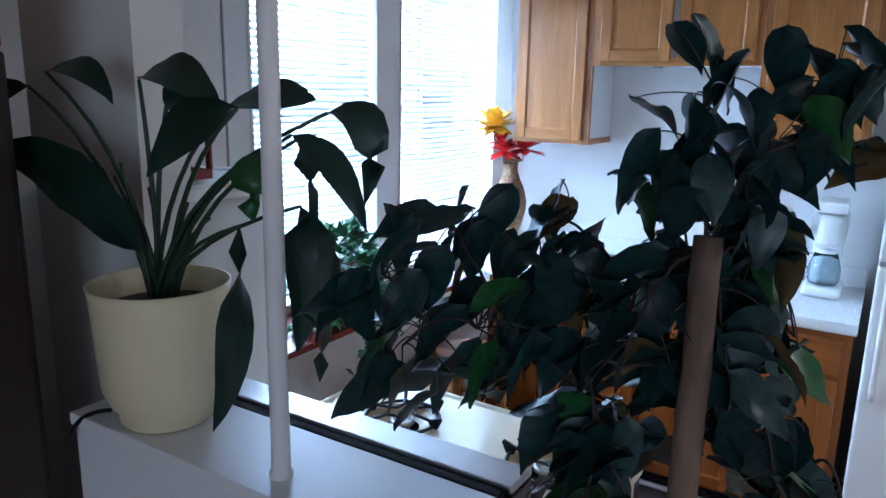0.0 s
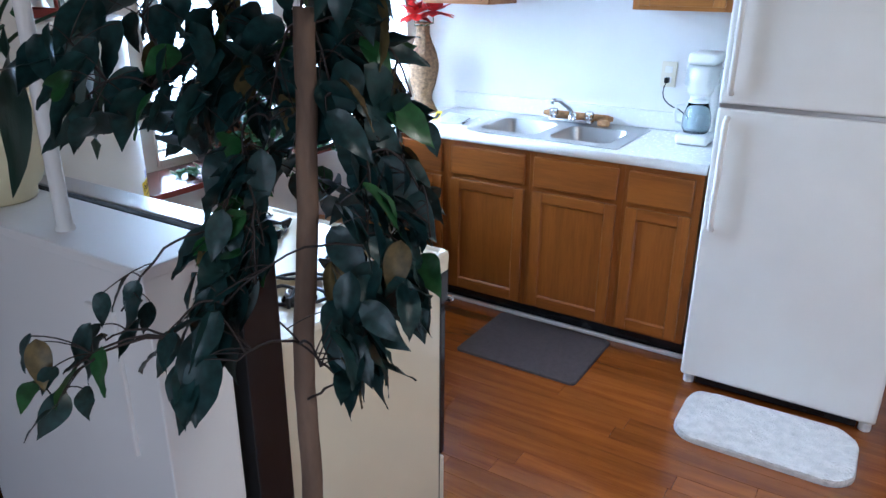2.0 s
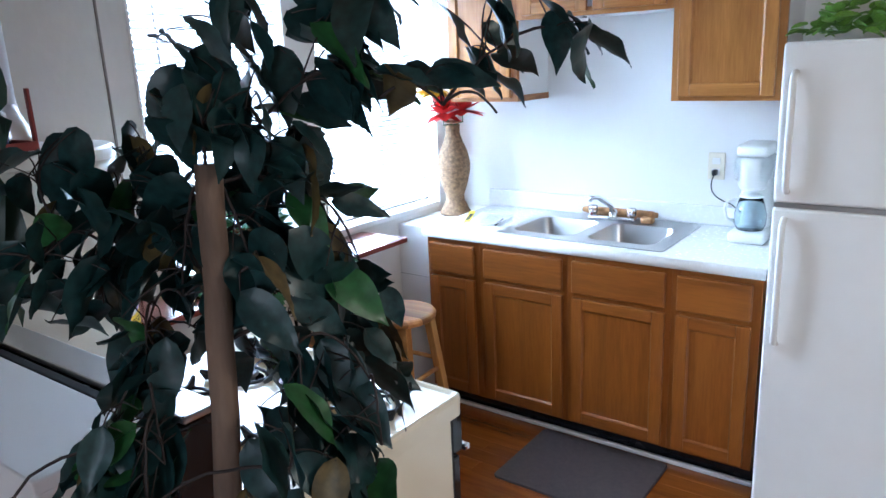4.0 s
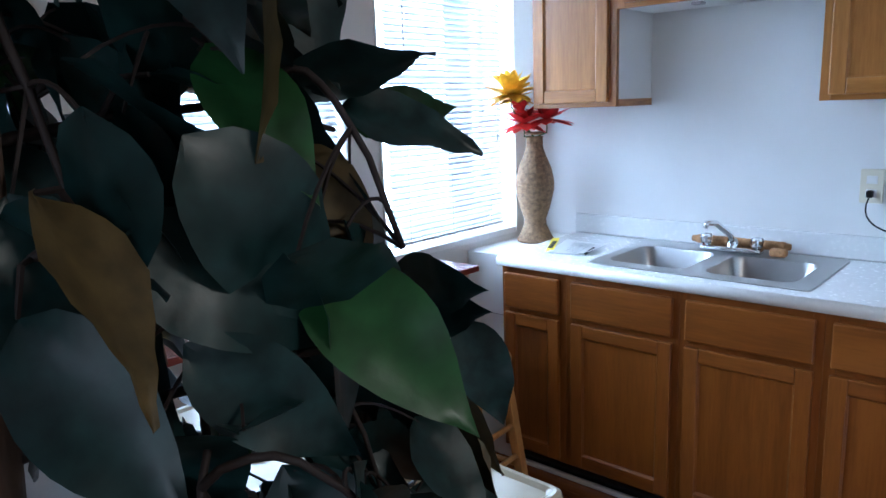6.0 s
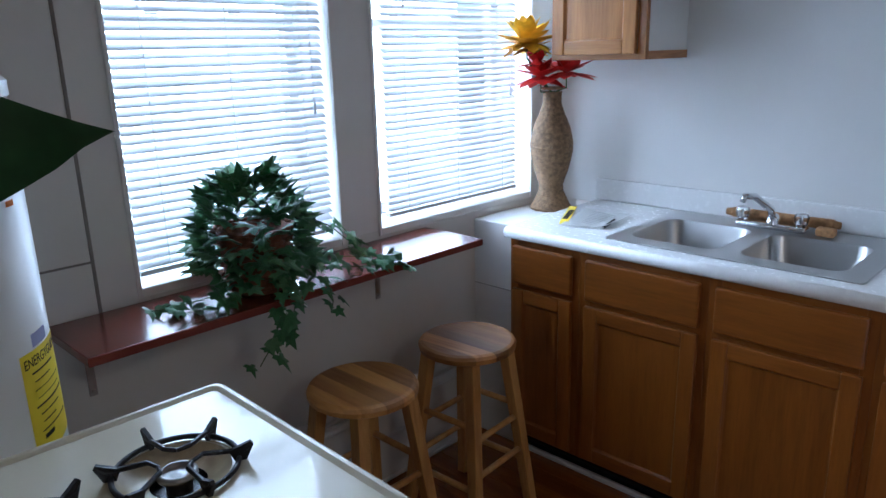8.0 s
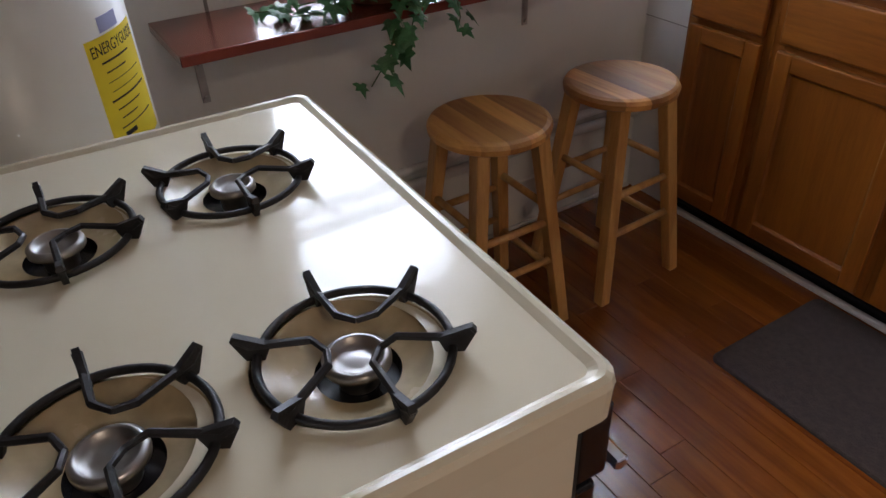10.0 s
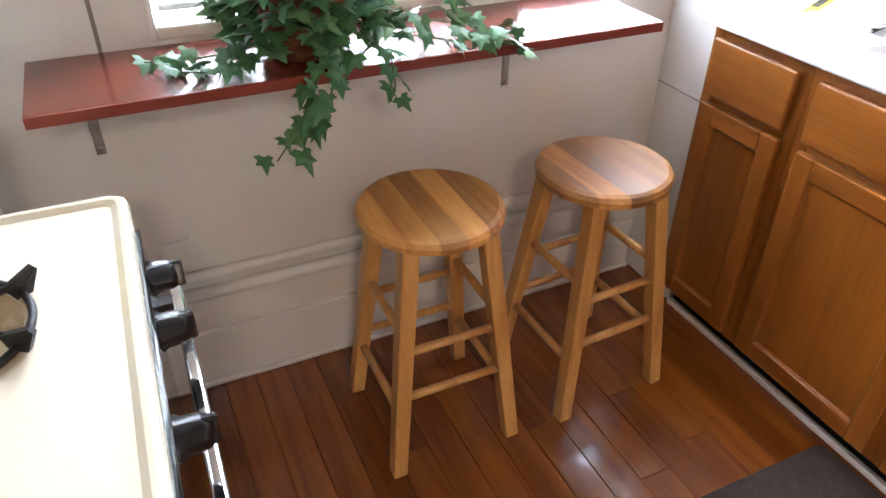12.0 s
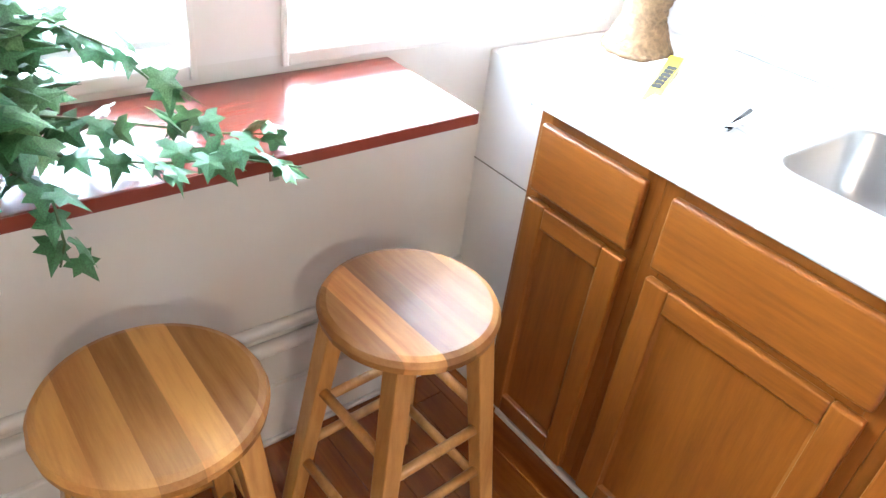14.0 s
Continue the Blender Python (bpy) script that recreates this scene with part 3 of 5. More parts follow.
def upper(x0, x1, z0, z1, doors, label, ledge_l, ledge_r, side):
    c = thing("wall_cabinet", ((x0 + x1) / 2, 0.46, z0), label, "cabinet", "oak wall cabinets")
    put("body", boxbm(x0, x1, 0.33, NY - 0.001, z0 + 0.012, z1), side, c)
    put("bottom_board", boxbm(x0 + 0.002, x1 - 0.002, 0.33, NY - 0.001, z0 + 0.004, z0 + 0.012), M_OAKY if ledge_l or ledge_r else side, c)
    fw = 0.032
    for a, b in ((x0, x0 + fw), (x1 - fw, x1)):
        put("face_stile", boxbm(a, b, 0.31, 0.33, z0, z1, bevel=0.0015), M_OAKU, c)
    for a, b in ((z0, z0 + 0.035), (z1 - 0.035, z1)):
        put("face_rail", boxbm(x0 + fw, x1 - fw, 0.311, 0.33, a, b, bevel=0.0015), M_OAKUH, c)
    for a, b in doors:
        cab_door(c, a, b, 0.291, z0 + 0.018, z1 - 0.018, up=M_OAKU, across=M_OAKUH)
    for on, xx in ((ledge_l, (x0 - 0.004, x0)), (ledge_r, (x1, x1 + 0.004))):
        if on:
            put("side_rail", boxbm(xx[0], xx[1], 0.325, NY - 0.002, z0, z0 + 0.028), M_OAKY, c, "dark brown rail along the bottom of the side")
    return c


upper(0.298, 0.683, 1.482, 2.25, [(0.312, 0.652)], "oak wall cabinet beside the window with a pale side", False, True, M_WALLN)
upper(0.683, 1.402, 1.843, 2.25, [(0.716, 1.032), (1.060, 1.376)], "short oak wall cabinet with two doors above the sink", False, False, M_WALLN)
upper(1.402, 1.822, 1.482, 2.25, [(1.430, 1.795)], "oak wall cabinet between the sink and the fridge", True, False, M_WALLN)
part_b = tagged(part("bracket", boxbm(0.93, 0.97, 0.40, 0.44, 1.837, 1.847, bevel=0.003), M_BURNER), "small grey bracket under the short cabinet", "bracket")

# outlet, plug, coffee maker
ou = thing("wall_outlet", (1.515, NY, 1.18), "cream double wall outlet with a black plug", "outlet")
put("cover_plate", boxbm(1.478, 1.552, 0.603, NY, 1.120, 1.240, bevel=0.004), M_OUT, ou)
for z in (1.155, 1.203):
    put("socket", boxbm(1.498, 1.532, 0.600, 0.603, z - 0.014, z + 0.014, bevel=0.001), M_TRIM, ou)
cm = thing("coffee_maker", (1.72, 0.40, 0.915), "white drip coffee maker with a glass jug and black cord", "coffee maker")
put("base", boxbm(1.650, 1.795, 0.305, 0.52, 0.916, 0.962, bevel=0.016, seg=3), M_APPL, cm, smooth=True)
put("column", boxbm(1.665, 1.780, 0.435, 0.52, 0.955, 1.225, bevel=0.016, seg=3), M_APPL, cm, smooth=True)
put("water_tank", boxbm(1.655, 1.790, 0.330, 0.52, 1.165, 1.262, bevel=0.02, seg=3), M_ACRYL, cm, "pale clear plastic water tank", smooth=True)
put("filter_basket", lathe([(0, 1.13), (0.045, 1.13), (0.055, 1.145), (0.060, 1.20), (0.060, 1.255), (0, 1.256)], 28, (1.722, 0.378)), M_APPL, cm, smooth=True)
put("top_lid", boxbm(1.662, 1.783, 0.330, 0.515, 1.262, 1.312, bevel=0.016, seg=3), M_APPL, cm, smooth=True)
jug = put("jug", lathe([(0.0, 0.966), (0.052, 0.966), (0.062, 0.99), (0.062, 1.03), (0.050, 1.075), (0.042, 1.10), (0.040, 1.10), (0.048, 1.072), (0.060, 1.03), (0.060, 0.99), (0.050, 0.969), (0, 0.969)], 32, (1.722, 0.375)), M_SMOKE, cm, smooth=True)
put("jug_lid", lathe([(0, 1.112), (0.030, 1.110), (0.044, 1.104), (0.044, 1.098), (0, 1.098)], 24, (1.722, 0.375)), M_APPL, cm, smooth=True)
put("jug_handle", tubebm([(1.675, 0.35, 1.09), (1.640, 0.335, 1.085), (1.632, 0.333, 1.05), (1.640, 0.336, 1.01), (1.664, 0.348, 1.0)], 0.007, n=8), M_APPL, cm, smooth=True)
put("plug", boxbm(1.504, 1.526, 0.570, 0.600, 1.142, 1.168, bevel=0.006, seg=3), M_BLACK, cm)
put("power_cord", tubebm(curve_pts((1.515, 0.575, 1.145), (1.49, 0.52, 1.06), (1.60, 0.54, 1.03), 8) + curve_pts((1.62, 0.54, 1.015), (1.66, 0.54, 0.98), (1.69, 0.525, 0.94), 5), 0.0028, n=6), M_BLACK, cm, smooth=True)

# ---- fridge ----
fg = thing("refrigerator", (2.24, 0.24, 0), "white top-freezer refrigerator with textured doors beside the cabinets", "refrigerator")
FX0, FX1, FY = 1.908, 2.632, -0.155
put("body", boxbm(FX0 + 0.004, FX1 - 0.004, FY + 0.075, 0.590, 0.035, 1.685, bevel=0.006), M_FRIDGE, fg)
put("gasket", boxbm(FX0 + 0.012, FX1 - 0.012, FY + 0.065, FY + 0.075, 0.08, 1.67), M_DARKLINE, fg)
dl = put("fridge_door", boxbm(FX0, FX1, FY, FY + 0.065, 0.050, 1.172, bevel=0.012, seg=3), M_FRIDGE, fg)
du = put("freezer_door", boxbm(FX0, FX1, FY, FY + 0.065, 1.186, 1.690, bevel=0.012, seg=3), M_FRIDGE, fg)
put("grey_seam", boxbm(FX0 + 0.004, FX1 - 0.004, FY + 0.002, FY + 0.064, 1.172, 1.186), M_STEEL, fg)


def fridge_handle(z0, z1, par):
    bm = bmesh.new()
    x = FX0 + 0.040
    tube(bm, [(x, FY + 0.002, z0), (x, FY - 0.022, z0 + 0.012), (x, FY - 0.030, z0 + 0.04), (x, FY - 0.030, z1 - 0.04), (x, FY - 0.022, z1 - 0.012), (x, FY + 0.002, z1)], 0.011, n=10)
    put("handle", bm, M_FRIDGE, par, smooth=True)


fridge_handle(1.225, 1.60, du)
fridge_handle(0.70, 1.135, dl)
put("hinge_cap", boxbm(FX1 - 0.06, FX1 - 0.01, FY + 0.01, FY + 0.06, 1.690, 1.702, bevel=0.003), M_FRIDGE, fg)
put("grille", boxbm(FX0 + 0.06, FX1 - 0.06, FY + 0.03, FY + 0.05, 0.008, 0.045, bevel=0.003), M_BLACK, fg)
for x in (FX0 + 0.03, FX1 - 0.03):
    put("foot", lathe([(0, 0), (0.022, 0), (0.022, 0.03), (0.014, 0.04), (0, 0.04)], 14, (x, FY + 0.05)), M_FRIDGE, fg)
put("badge", boxbm(FX1 - 0.06, FX1 - 0.025, FY - 0.001, FY + 0.001, 1.60, 1.615), M_BURNER, fg)

# mats


def mat_thing(name, x0, x1, y0, y1, h, rad, m, label, cat, wav=0.0, sub=14):
    bm = bmesh.new()
    ring = []
    for cx, cy, s in ((x1 - rad, y1 - rad, 0), (x0 + rad, y1 - rad, 1), (x0 + rad, y0 + rad, 2), (x1 - rad, y0 + rad, 3)):
        for k in range(8):
            t = math.pi / 2 * (s + k / 7)
            ring.append((cx + rad * math.cos(t), cy + rad * math.sin(t)))
    cx, cy = (x0 + x1) / 2, (y0 + y1) / 2
    lay = []
    for sc, z in ((1.0, 0.0), (1.0, h * 0.6), (0.985, h), (0.9, h), (0.7, h), (0.4, h)):
        lay.append([bm.verts.new((cx + (x - cx) * sc, cy + (y - cy) * sc, z + (wav * noise.noise(Vector((x * 20 * sc, y * 20 * sc, sc * 9))) if z == h else 0))) for x, y in ring])
    for a, b in zip(lay, lay[1:]):
        for k in range(len(a)):
            bm.faces.new((a[k], a[(k + 1) % len(a)], b[(k + 1) % len(a)], b[k]))
    bm.faces.new(lay[-1])
    return tagged(part(name, bm, m, None), label, cat)


mat_thing("floor_mat", 0.960, 1.545, -0.425, 0.035, 0.010, 0.025, M_MAT, "dark grey-brown rubber floor mat before the sink cabinet", "mat")
rug = mat_thing("bath_rug", 1.975, 2.595, -0.555, -0.190, 0.024, 0.10, M_RUG, "small white plush rug in front of the fridge", "rug", wav=0.006)

# ---- shelf, ivy, stools ----
sh = thing("wall_shelf", (0.26, -0.84, 0.9), "dark cherry wood shelf on grey brackets under the windows", "shelf")
bm = bmesh.new()
box(bm, WX + 0.001, 0.395, -1.488, -0.205, 0.893, 0.915, bevel=0.002)
put("board", bm, M_CHERRY, sh)
M_EDGE = mat("cherry_edge_band", (0.19, 0.032, 0.018), 0.35, var=0.1)
put("front_edge_band", boxbm(0.395, 0.3965, -1.487, -0.206, 0.894, 0.914), M_EDGE, sh)
for y in (-1.402, -0.445):
    b = bmesh.new()
    box(b, WX, WX + 0.004, y - 0.010, y + 0.010, 0.705, 0.893, bevel=0.001)
    box(b, WX, 0.340, y - 0.010, y + 0.010, 0.889, 0.893)
    tube(b, [(WX + 0.004, y, 0.80), (0.22, y, 0.89)], 0.004, n=6)
    tube(b, [(WX + 0.002, y, 0.718), (WX + 0.010, y, 0.718)], 0.0055, n=10)
    put("bracket", b, M_BURNER, sh, "grey metal shelf bracket")


def seat_strips(r, thick):
    """The round seat cut into glued strips: a list of meshes, from edge to edge along x."""
    out = []
    cuts = [-r, -0.105, -0.045, 0.012, 0.066, 0.115, r]
    for a, b in zip(cuts, cuts[1:]):
        bm = bmesh.new()
        N = 10
        top, bot, up, lo = [], [], [], []
        prof = ((0.90, thick), (0.965, thick - 0.004), (1.0, thick - 0.014), (0.985, 0.006), (0.93, 0.0))
        lay = []
        for sc, z in prof:
            rr = r * sc
            pts = []
            ya, yb = max(-rr, min(rr, a)), max(-rr, min(rr, b))
            for k in range(N + 1):
                y = ya + (yb - ya) * k / N
                pts.append((math.sqrt(max(0, rr * rr - y * y)), y, z))
            for k in range(N, -1, -1):
                y = ya + (yb - ya) * k / N
                pts.append((-math.sqrt(max(0, rr * rr - y * y)), y, z))
            lay.append([bm.verts.new(p) for p in pts])
        for p, q in zip(lay, lay[1:]):
            for k in range(len(p)):
                bm.faces.new((p[k], q[k], q[(k + 1) % len(p)], p[(k + 1) % len(p)]))
        bm.faces.new(lay[0])
        bm.faces.new(list(reversed(lay[-1])))
        bmesh.ops.remove_doubles(bm, verts=bm.verts, dist=0.0003)
        bmesh.ops.recalc_face_normals(bm, faces=bm.faces)
        out.append(bm)
    return out


def stool(loc, label, turn=0.0):
    s = thing("bar_stool", (0, 0, 0), label, "stool", "round wooden bar stools")
    H, r = 0.625, 0.160
    se = new("seat")
    se.location = (0, 0, H - 0.034)
    keep(se, s)
    bpy.context.view_layer.update()
    for bm in seat_strips(r, 0.034):
        o = part("seat_strip", bm, M_SLATA)
        o.parent = se
    def leg_at(sx, sy, z):
        f = 1 - z / 0.60
        q = 0.088 + (0.150 - 0.088) * f
        return Vector((sx * q, sy * q, z))
    for sx, sy in ((1, 1), (-1, 1), (-1, -1), (1, -1)):
        bm = bmesh.new()
        w = 0.0185
        p0, p1 = leg_at(sx, sy, 0.0), leg_at(sx, sy, 0.594)
        vs = []
        for p, ww in ((p0, w * 0.93), (p1, w * 1.05)):
            vs.append([bm.verts.new(p + Vector((a * ww, b * ww, 0))) for a, b in ((1, 1), (-1, 1), (-1, -1), (1, -1))])
        for k in range(4):
            bm.faces.new((vs[0][k], vs[0][(k + 1) % 4], vs[1][(k + 1) % 4], vs[1][k]))
        bm.faces.new(list(reversed(vs[0])))
        bm.faces.new(vs[1])
        bmesh.ops.bevel(bm, geom=bm.edges[:], offset=0.003, segments=2, profile=0.5, affect="EDGES")
        part("leg", bm, M_STOOL, s)
    for (a, b), zs in (((((1, 1), (-1, 1))), (0.17, 0.38)), ((((-1, -1), (1, -1))), (0.17, 0.38)), ((((1, 1), (1, -1))), (0.215, 0.335)), ((((-1, 1), (-1, -1))), (0.215, 0.335))):
        for z in zs:
            part("stretcher", tubebm([leg_at(*a, z), leg_at(*a, z).lerp(leg_at(*b, z), 0.5), leg_at(*b, z)], 0.0105, n=10), M_STOOL, s, smooth=True)
    s.matrix_world = pose(*loc, 0, 0, 0, turn)
    return s


stool((0.455, -0.800), "round wooden bar stool with a striped seat near the stove", 0)
stool((0.460, -0.362), "round wooden bar stool beside the oak base cabinet", 3)

# ---- vase and flowers ----
VX, VY, VZ = 0.250, 0.385, 0.899
vs_ = thing("wicker_vase", (VX, VY, VZ), "tall woven wicker vase with a narrow neck in the corner", "vase")
prof = [(0.0, 0.0), (0.078, 0.0), (0.080, 0.010), (0.066, 0.035), (0.048, 0.075), (0.046, 0.10), (0.066, 0.16), (0.082, 0.23), (0.083, 0.27), (0.070, 0.33), (0.048, 0.38), (0.034, 0.42), (0.034, 0.455), (0.040, 0.475)]
pv = []
for (r0, z0), (r1, z1) in zip(prof[1:], prof[2:]):
    m_ = max(1, round((z1 - z0) / 0.008))
    for k in range(m_):
        pv.append((r0 + (r1 - r0) * k / m_, z0 + (z1 - z0) * k / m_))
bm = bmesh.new()
NS = 48
rings = []
for i, (r, z) in enumerate(pv):
    rings.append([bm.verts.new(((r + 0.0028 * (1 if (i + k // 2) % 2 else -1)) * math.cos(2 * math.pi * k / NS), (r + 0.0028 * (1 if (i + k // 2) % 2 else -1)) * math.sin(2 * math.pi * k / NS), z)) for k in range(NS)])
for a, b in zip(rings, rings[1:]):
    for k in range(NS):
        bm.faces.new((a[k], a[(k + 1) % NS], b[(k + 1) % NS], b[k]))
o = part("woven_body", bm, M_WICKER, vs_, smooth=True)
for z, r in ((0.478, 0.038), (0.255, 0.082), (0.008, 0.078)):
    o = part("rim", tubebm([(r * math.cos(t * math.pi / 16), r * math.sin(t * math.pi / 16), z) for t in range(33)], 0.006 if z != 0.255 else 0.0035, n=6), M_WICKER, vs_, smooth=True)


def petal(bm, base, direction, length, width, curl, seed):
    d = Vector(direction).normalized()
    s = d.cross(Vector((0, 0, 1)))
    s = s.normalized() if s.length > 0.01 else Vector((1, 0, 0))
    u = s.cross(d)
    rows = []
    for i in range(6):
        t = i / 5
        w = width * math.sin(math.pi * min(1, (0.12 + t * 0.88))) ** 0.8 * (1 if i < 5 else 0.05)
        c = Vector(base) + d * length * t + u * curl * t * t
        rows.append([bm.verts.new(c + s * w * a + u * (-0.25 * w * (1 - abs(a)))) for a in (-1, 0, 1)])
    for a, b in zip(rows, rows[1:]):
        for k in range(2):
            bm.faces.new((a[k], a[k + 1], b[k + 1], b[k]))


def flower(name, center, tilt, size, m, rows_, label):
    f = thing(name, center, label, "flower", "artificial flowers in the vase")
    rnd = random.Random(name + str(center))
    for ring, (cnt, elev, ln) in enumerate(rows_):
        for k in range(cnt):
            a = 2 * math.pi * (k + 0.5 * ring) / cnt + rnd.uniform(-0.15, 0.15)
            e = radians(elev + rnd.uniform(-8, 8))
            bm = bmesh.new()
            petal(bm, (0, 0, 0), (math.cos(a) * math.cos(e), math.sin(a) * math.cos(e), math.sin(e)), size * ln, size * 0.24, -size * 0.12, k)
            part("petal", bm, m, f, smooth=True)
    part("stem", tubebm([(0, 0, 0), (-0.1 * tilt[0], -0.1 * tilt[1], -0.06), (VX - center[0], VY - center[1], VZ + 0.46 - center[2])], 0.003, n=6), M_STEM, f)
    return f


PR = [(7, -12, 1.0), (6, 25, 0.9), (5, 60, 0.7)]
flower("red_flower", (0.235, 0.330, 1.425), (0, 0), 0.120, M_RED, PR, "red artificial poinsettia in the wicker vase")
flower("red_flower", (0.315, 0.385, 1.440), (0, 0), 0.125, M_RED, PR, "red artificial poinsettia leaning toward the cabinet")
flower("red_flower", (0.215, 0.330, 1.475), (0, 0), 0.085, M_RED, [(6, 0, 1.0), (6, 50, 0.9)], "red artificial flower below the yellow one")
flower("yellow_flower", (0.190, 0.300, 1.552), (0, 0), 0.130, M_YEL, [(9, -15, 0.9), (9, 20, 1.0), (8, 45, 0.95), (6, 75, 0.8)], "large yellow artificial flower above the red ones")
flower("yellow_flower", (0.175, 0.335, 1.530), (0, 0), 0.095, M_YEL, [(7, -10, 0.9), (7, 30, 1.0), (6, 60, 0.9)], "yellow artificial flower at the window side")

# ---- ivy ----


def ivy_leaf_mesh(name, m, cup):
    bm = bmesh.new()
    pts = [(0, 0), (0.22, -0.16), (0.52, -0.06), (0.34, 0.16), (0.50, 0.42), (0.20, 0.46), (0, 1.0), (-0.20, 0.46), (-0.50, 0.42), (-0.34, 0.16), (-0.52, -0.06), (-0.22, -0.16)]
    c = bm.verts.new((0, 0.3, 0.04))
    vs = [bm.verts.new((x, y, -cup * (abs(x) * 0.5 + max(0, y - 0.4) ** 2))) for x, y in pts]
    for k in range(len(vs)):
        bm.faces.new((c, vs[k], vs[(k + 1) % len(vs)]))
    me = bpy.data.meshes.new(name)
    bm.to_mesh(me)
    bm.free()
    me.materials.append(m)
    return me


IV = [ivy_leaf_mesh("ivy_leaf", M_IVY, 0.3), ivy_leaf_mesh("ivy_leaf", M_IVYL, 0.2), ivy_leaf_mesh("ivy_leaf", M_IVY, 0.55)]
IX, IY, IZ = 0.262, -0.985, 0.915
ivy = thing("ivy_plant", (IX, IY, IZ), "artificial trailing ivy in a brown wicker basket on the cherry shelf", "plant")
rnd = random.Random(5)
put("basket", lathe([(0, 0.917), (0.075, 0.917), (0.082, 0.95), (0.094, 1.05), (0.100, 1.085), (0.092, 1.085), (0.085, 1.05), (0, 1.04)], 36, (IX, IY)), M_WICKERD, ivy, smooth=True)
for z in (0.935, 0.965, 0.995, 1.025, 1.055, 1.088):
    r = 0.080 + (z - 0.917) * 0.13
    put("wicker_band", tubebm([(IX + (r + 0.004 * math.sin(t * 1.57)) * math.cos(t * math.pi / 24), IY + (r + 0.004 * math.sin(t * 1.57)) * math.sin(t * math.pi / 24), z) for t in range(49)], 0.0055, n=6), M_WICKERD, ivy)
LV = new("foliage")
LV.location = (IX, IY, 1.1)
keep(LV, ivy)
bpy.context.view_layer.update()


def ivy_leaf(p, out, size, down=0.4):
    o = new("leaf", IV[rnd.choice((0, 0, 1, 2))])
    d = (Vector(out).normalized() + Vector((rnd.uniform(-.5, .5), rnd.uniform(-.5, .5), -down + rnd.uniform(-.4, .4)))).normalized()
    q = d.to_track_quat("Y", "Z").to_matrix().to_4x4()
    o.matrix_world = Matrix.Translation(p) @ q @ pose(0, 0, 0, 0, rnd.uniform(-50, 50), 0) @ Matrix.Diagonal((size, size, size, 1))
    o.parent = LV
    o.matrix_parent_inverse = LV.matrix_world.inverted()


for k in range(380):
    a = rnd.uniform(0, 2 * math.pi)
    h = rnd.random()
    rr = 0.135 * math.sqrt(max(0.05, 1 - (h * 0.97) ** 2.2)) + 0.01
    p = Vector((IX + rr * math.cos(a) * rnd.uniform(0.75, 1.05), IY + rr * math.sin(a) * rnd.uniform(0.85, 1.1), 0.985 + 0.250 * h))
    if p.x < WX + 0.02:
        p.x = WX + 0.02 + rnd.random() * 0.02
    ivy_leaf(p, (math.cos(a), math.sin(a), 0.2 + h), rnd.uniform(0.044, 0.062), 0.3)
VINES = [
    [(0.30, -0.92, 0.98), (0.36, -0.84, 0.96), (0.40, -0.74, 0.945), (0.41, -0.64, 0.935), (0.42, -0.55, 0.905)],
    [(0.30, -0.93, 1.02), (0.33, -0.85, 1.00), (0.30, -0.75, 0.96), (0.34, -0.64, 0.94), (0.37, -0.56, 0.935)],
    [(0.33, -0.98, 0.97), (0.40, -0.99, 0.93), (0.425, -1.03, 0.87), (0.43, -1.07, 0.81), (0.425, -1.10, 0.77)],
    [(0.33, -0.95, 0.97), (0.41, -0.96, 0.93), (0.43, -1.00, 0.86), (0.43, -1.05, 0.80)],
    [(0.34, -0.90, 0.96), (0.41, -0.86, 0.93), (0.425, -0.86, 0.88), (0.425, -0.87, 0.85)],
    [(0.28, -1.06, 0.97), (0.31, -1.14, 0.945), (0.29, -1.24, 0.935), (0.25, -1.29, 0.93)],
    [(0.30, -1.04, 0.97), (0.36, -1.10, 0.94), (0.37, -1.17, 0.935), (0.33, -1.25, 0.93)],
    [(0.25, -0.90, 1.05), (0.24, -0.80, 1.08), (0.26, -0.73, 1.04), (0.30, -0.68, 0.98)],
]
for vn in VINES:
    put("vine", tubebm(vn, 0.0022, 0.0015, n=5), M_STEM, ivy, smooth=True)
    for a, b in zip(vn, vn[1:]):
        a, b = Vector(a), Vector(b)
        cnt = max(2, round((b - a).length / 0.017))
        for k in range(cnt):
            p = a.lerp(b, (k + rnd.random()) / cnt) + Vector((rnd.uniform(-.02, .025), rnd.uniform(-.025, .025), rnd.uniform(-.005, .02)))
            side = (b - a).cross(Vector((0, 0, 1)))
            ivy_leaf(p, side * rnd.choice((-1, 1)) * 6 + (b - a) + Vector((0.5, 0, 0)), rnd.uniform(0.036, 0.056), 0.5)

# ---- stove ----
ST = thing("gas_stove", (1.10, -1.70, 0), "cream enamel gas stove with black grates beside the white counter wall", "stove")
TX0, TX1, TY0, TY1, TZ = 0.715, 1.508, -2.02, -1.357, 0.920
put("body", boxbm(TX0 + 0.012, TX1 - 0.012, TY0 + 0.01, TY1 - 0.035, 0.04, 0.862, bevel=0.004), M_CREAM, ST)
put("control_panel", boxbm(TX0 + 0.012, TX1 - 0.012, TY1 - 0.034, TY1 + 0.004, 0.766, 0.868, bevel=0.003), M_BLACKG, ST, "black glossy control panel")
put("oven_door", boxbm(TX0 + 0.014, TX1 - 0.014, TY1 - 0.034, TY1 - 0.004, 0.255, 0.752, bevel=0.006), M_BLACKG, ST, "black glass oven door")
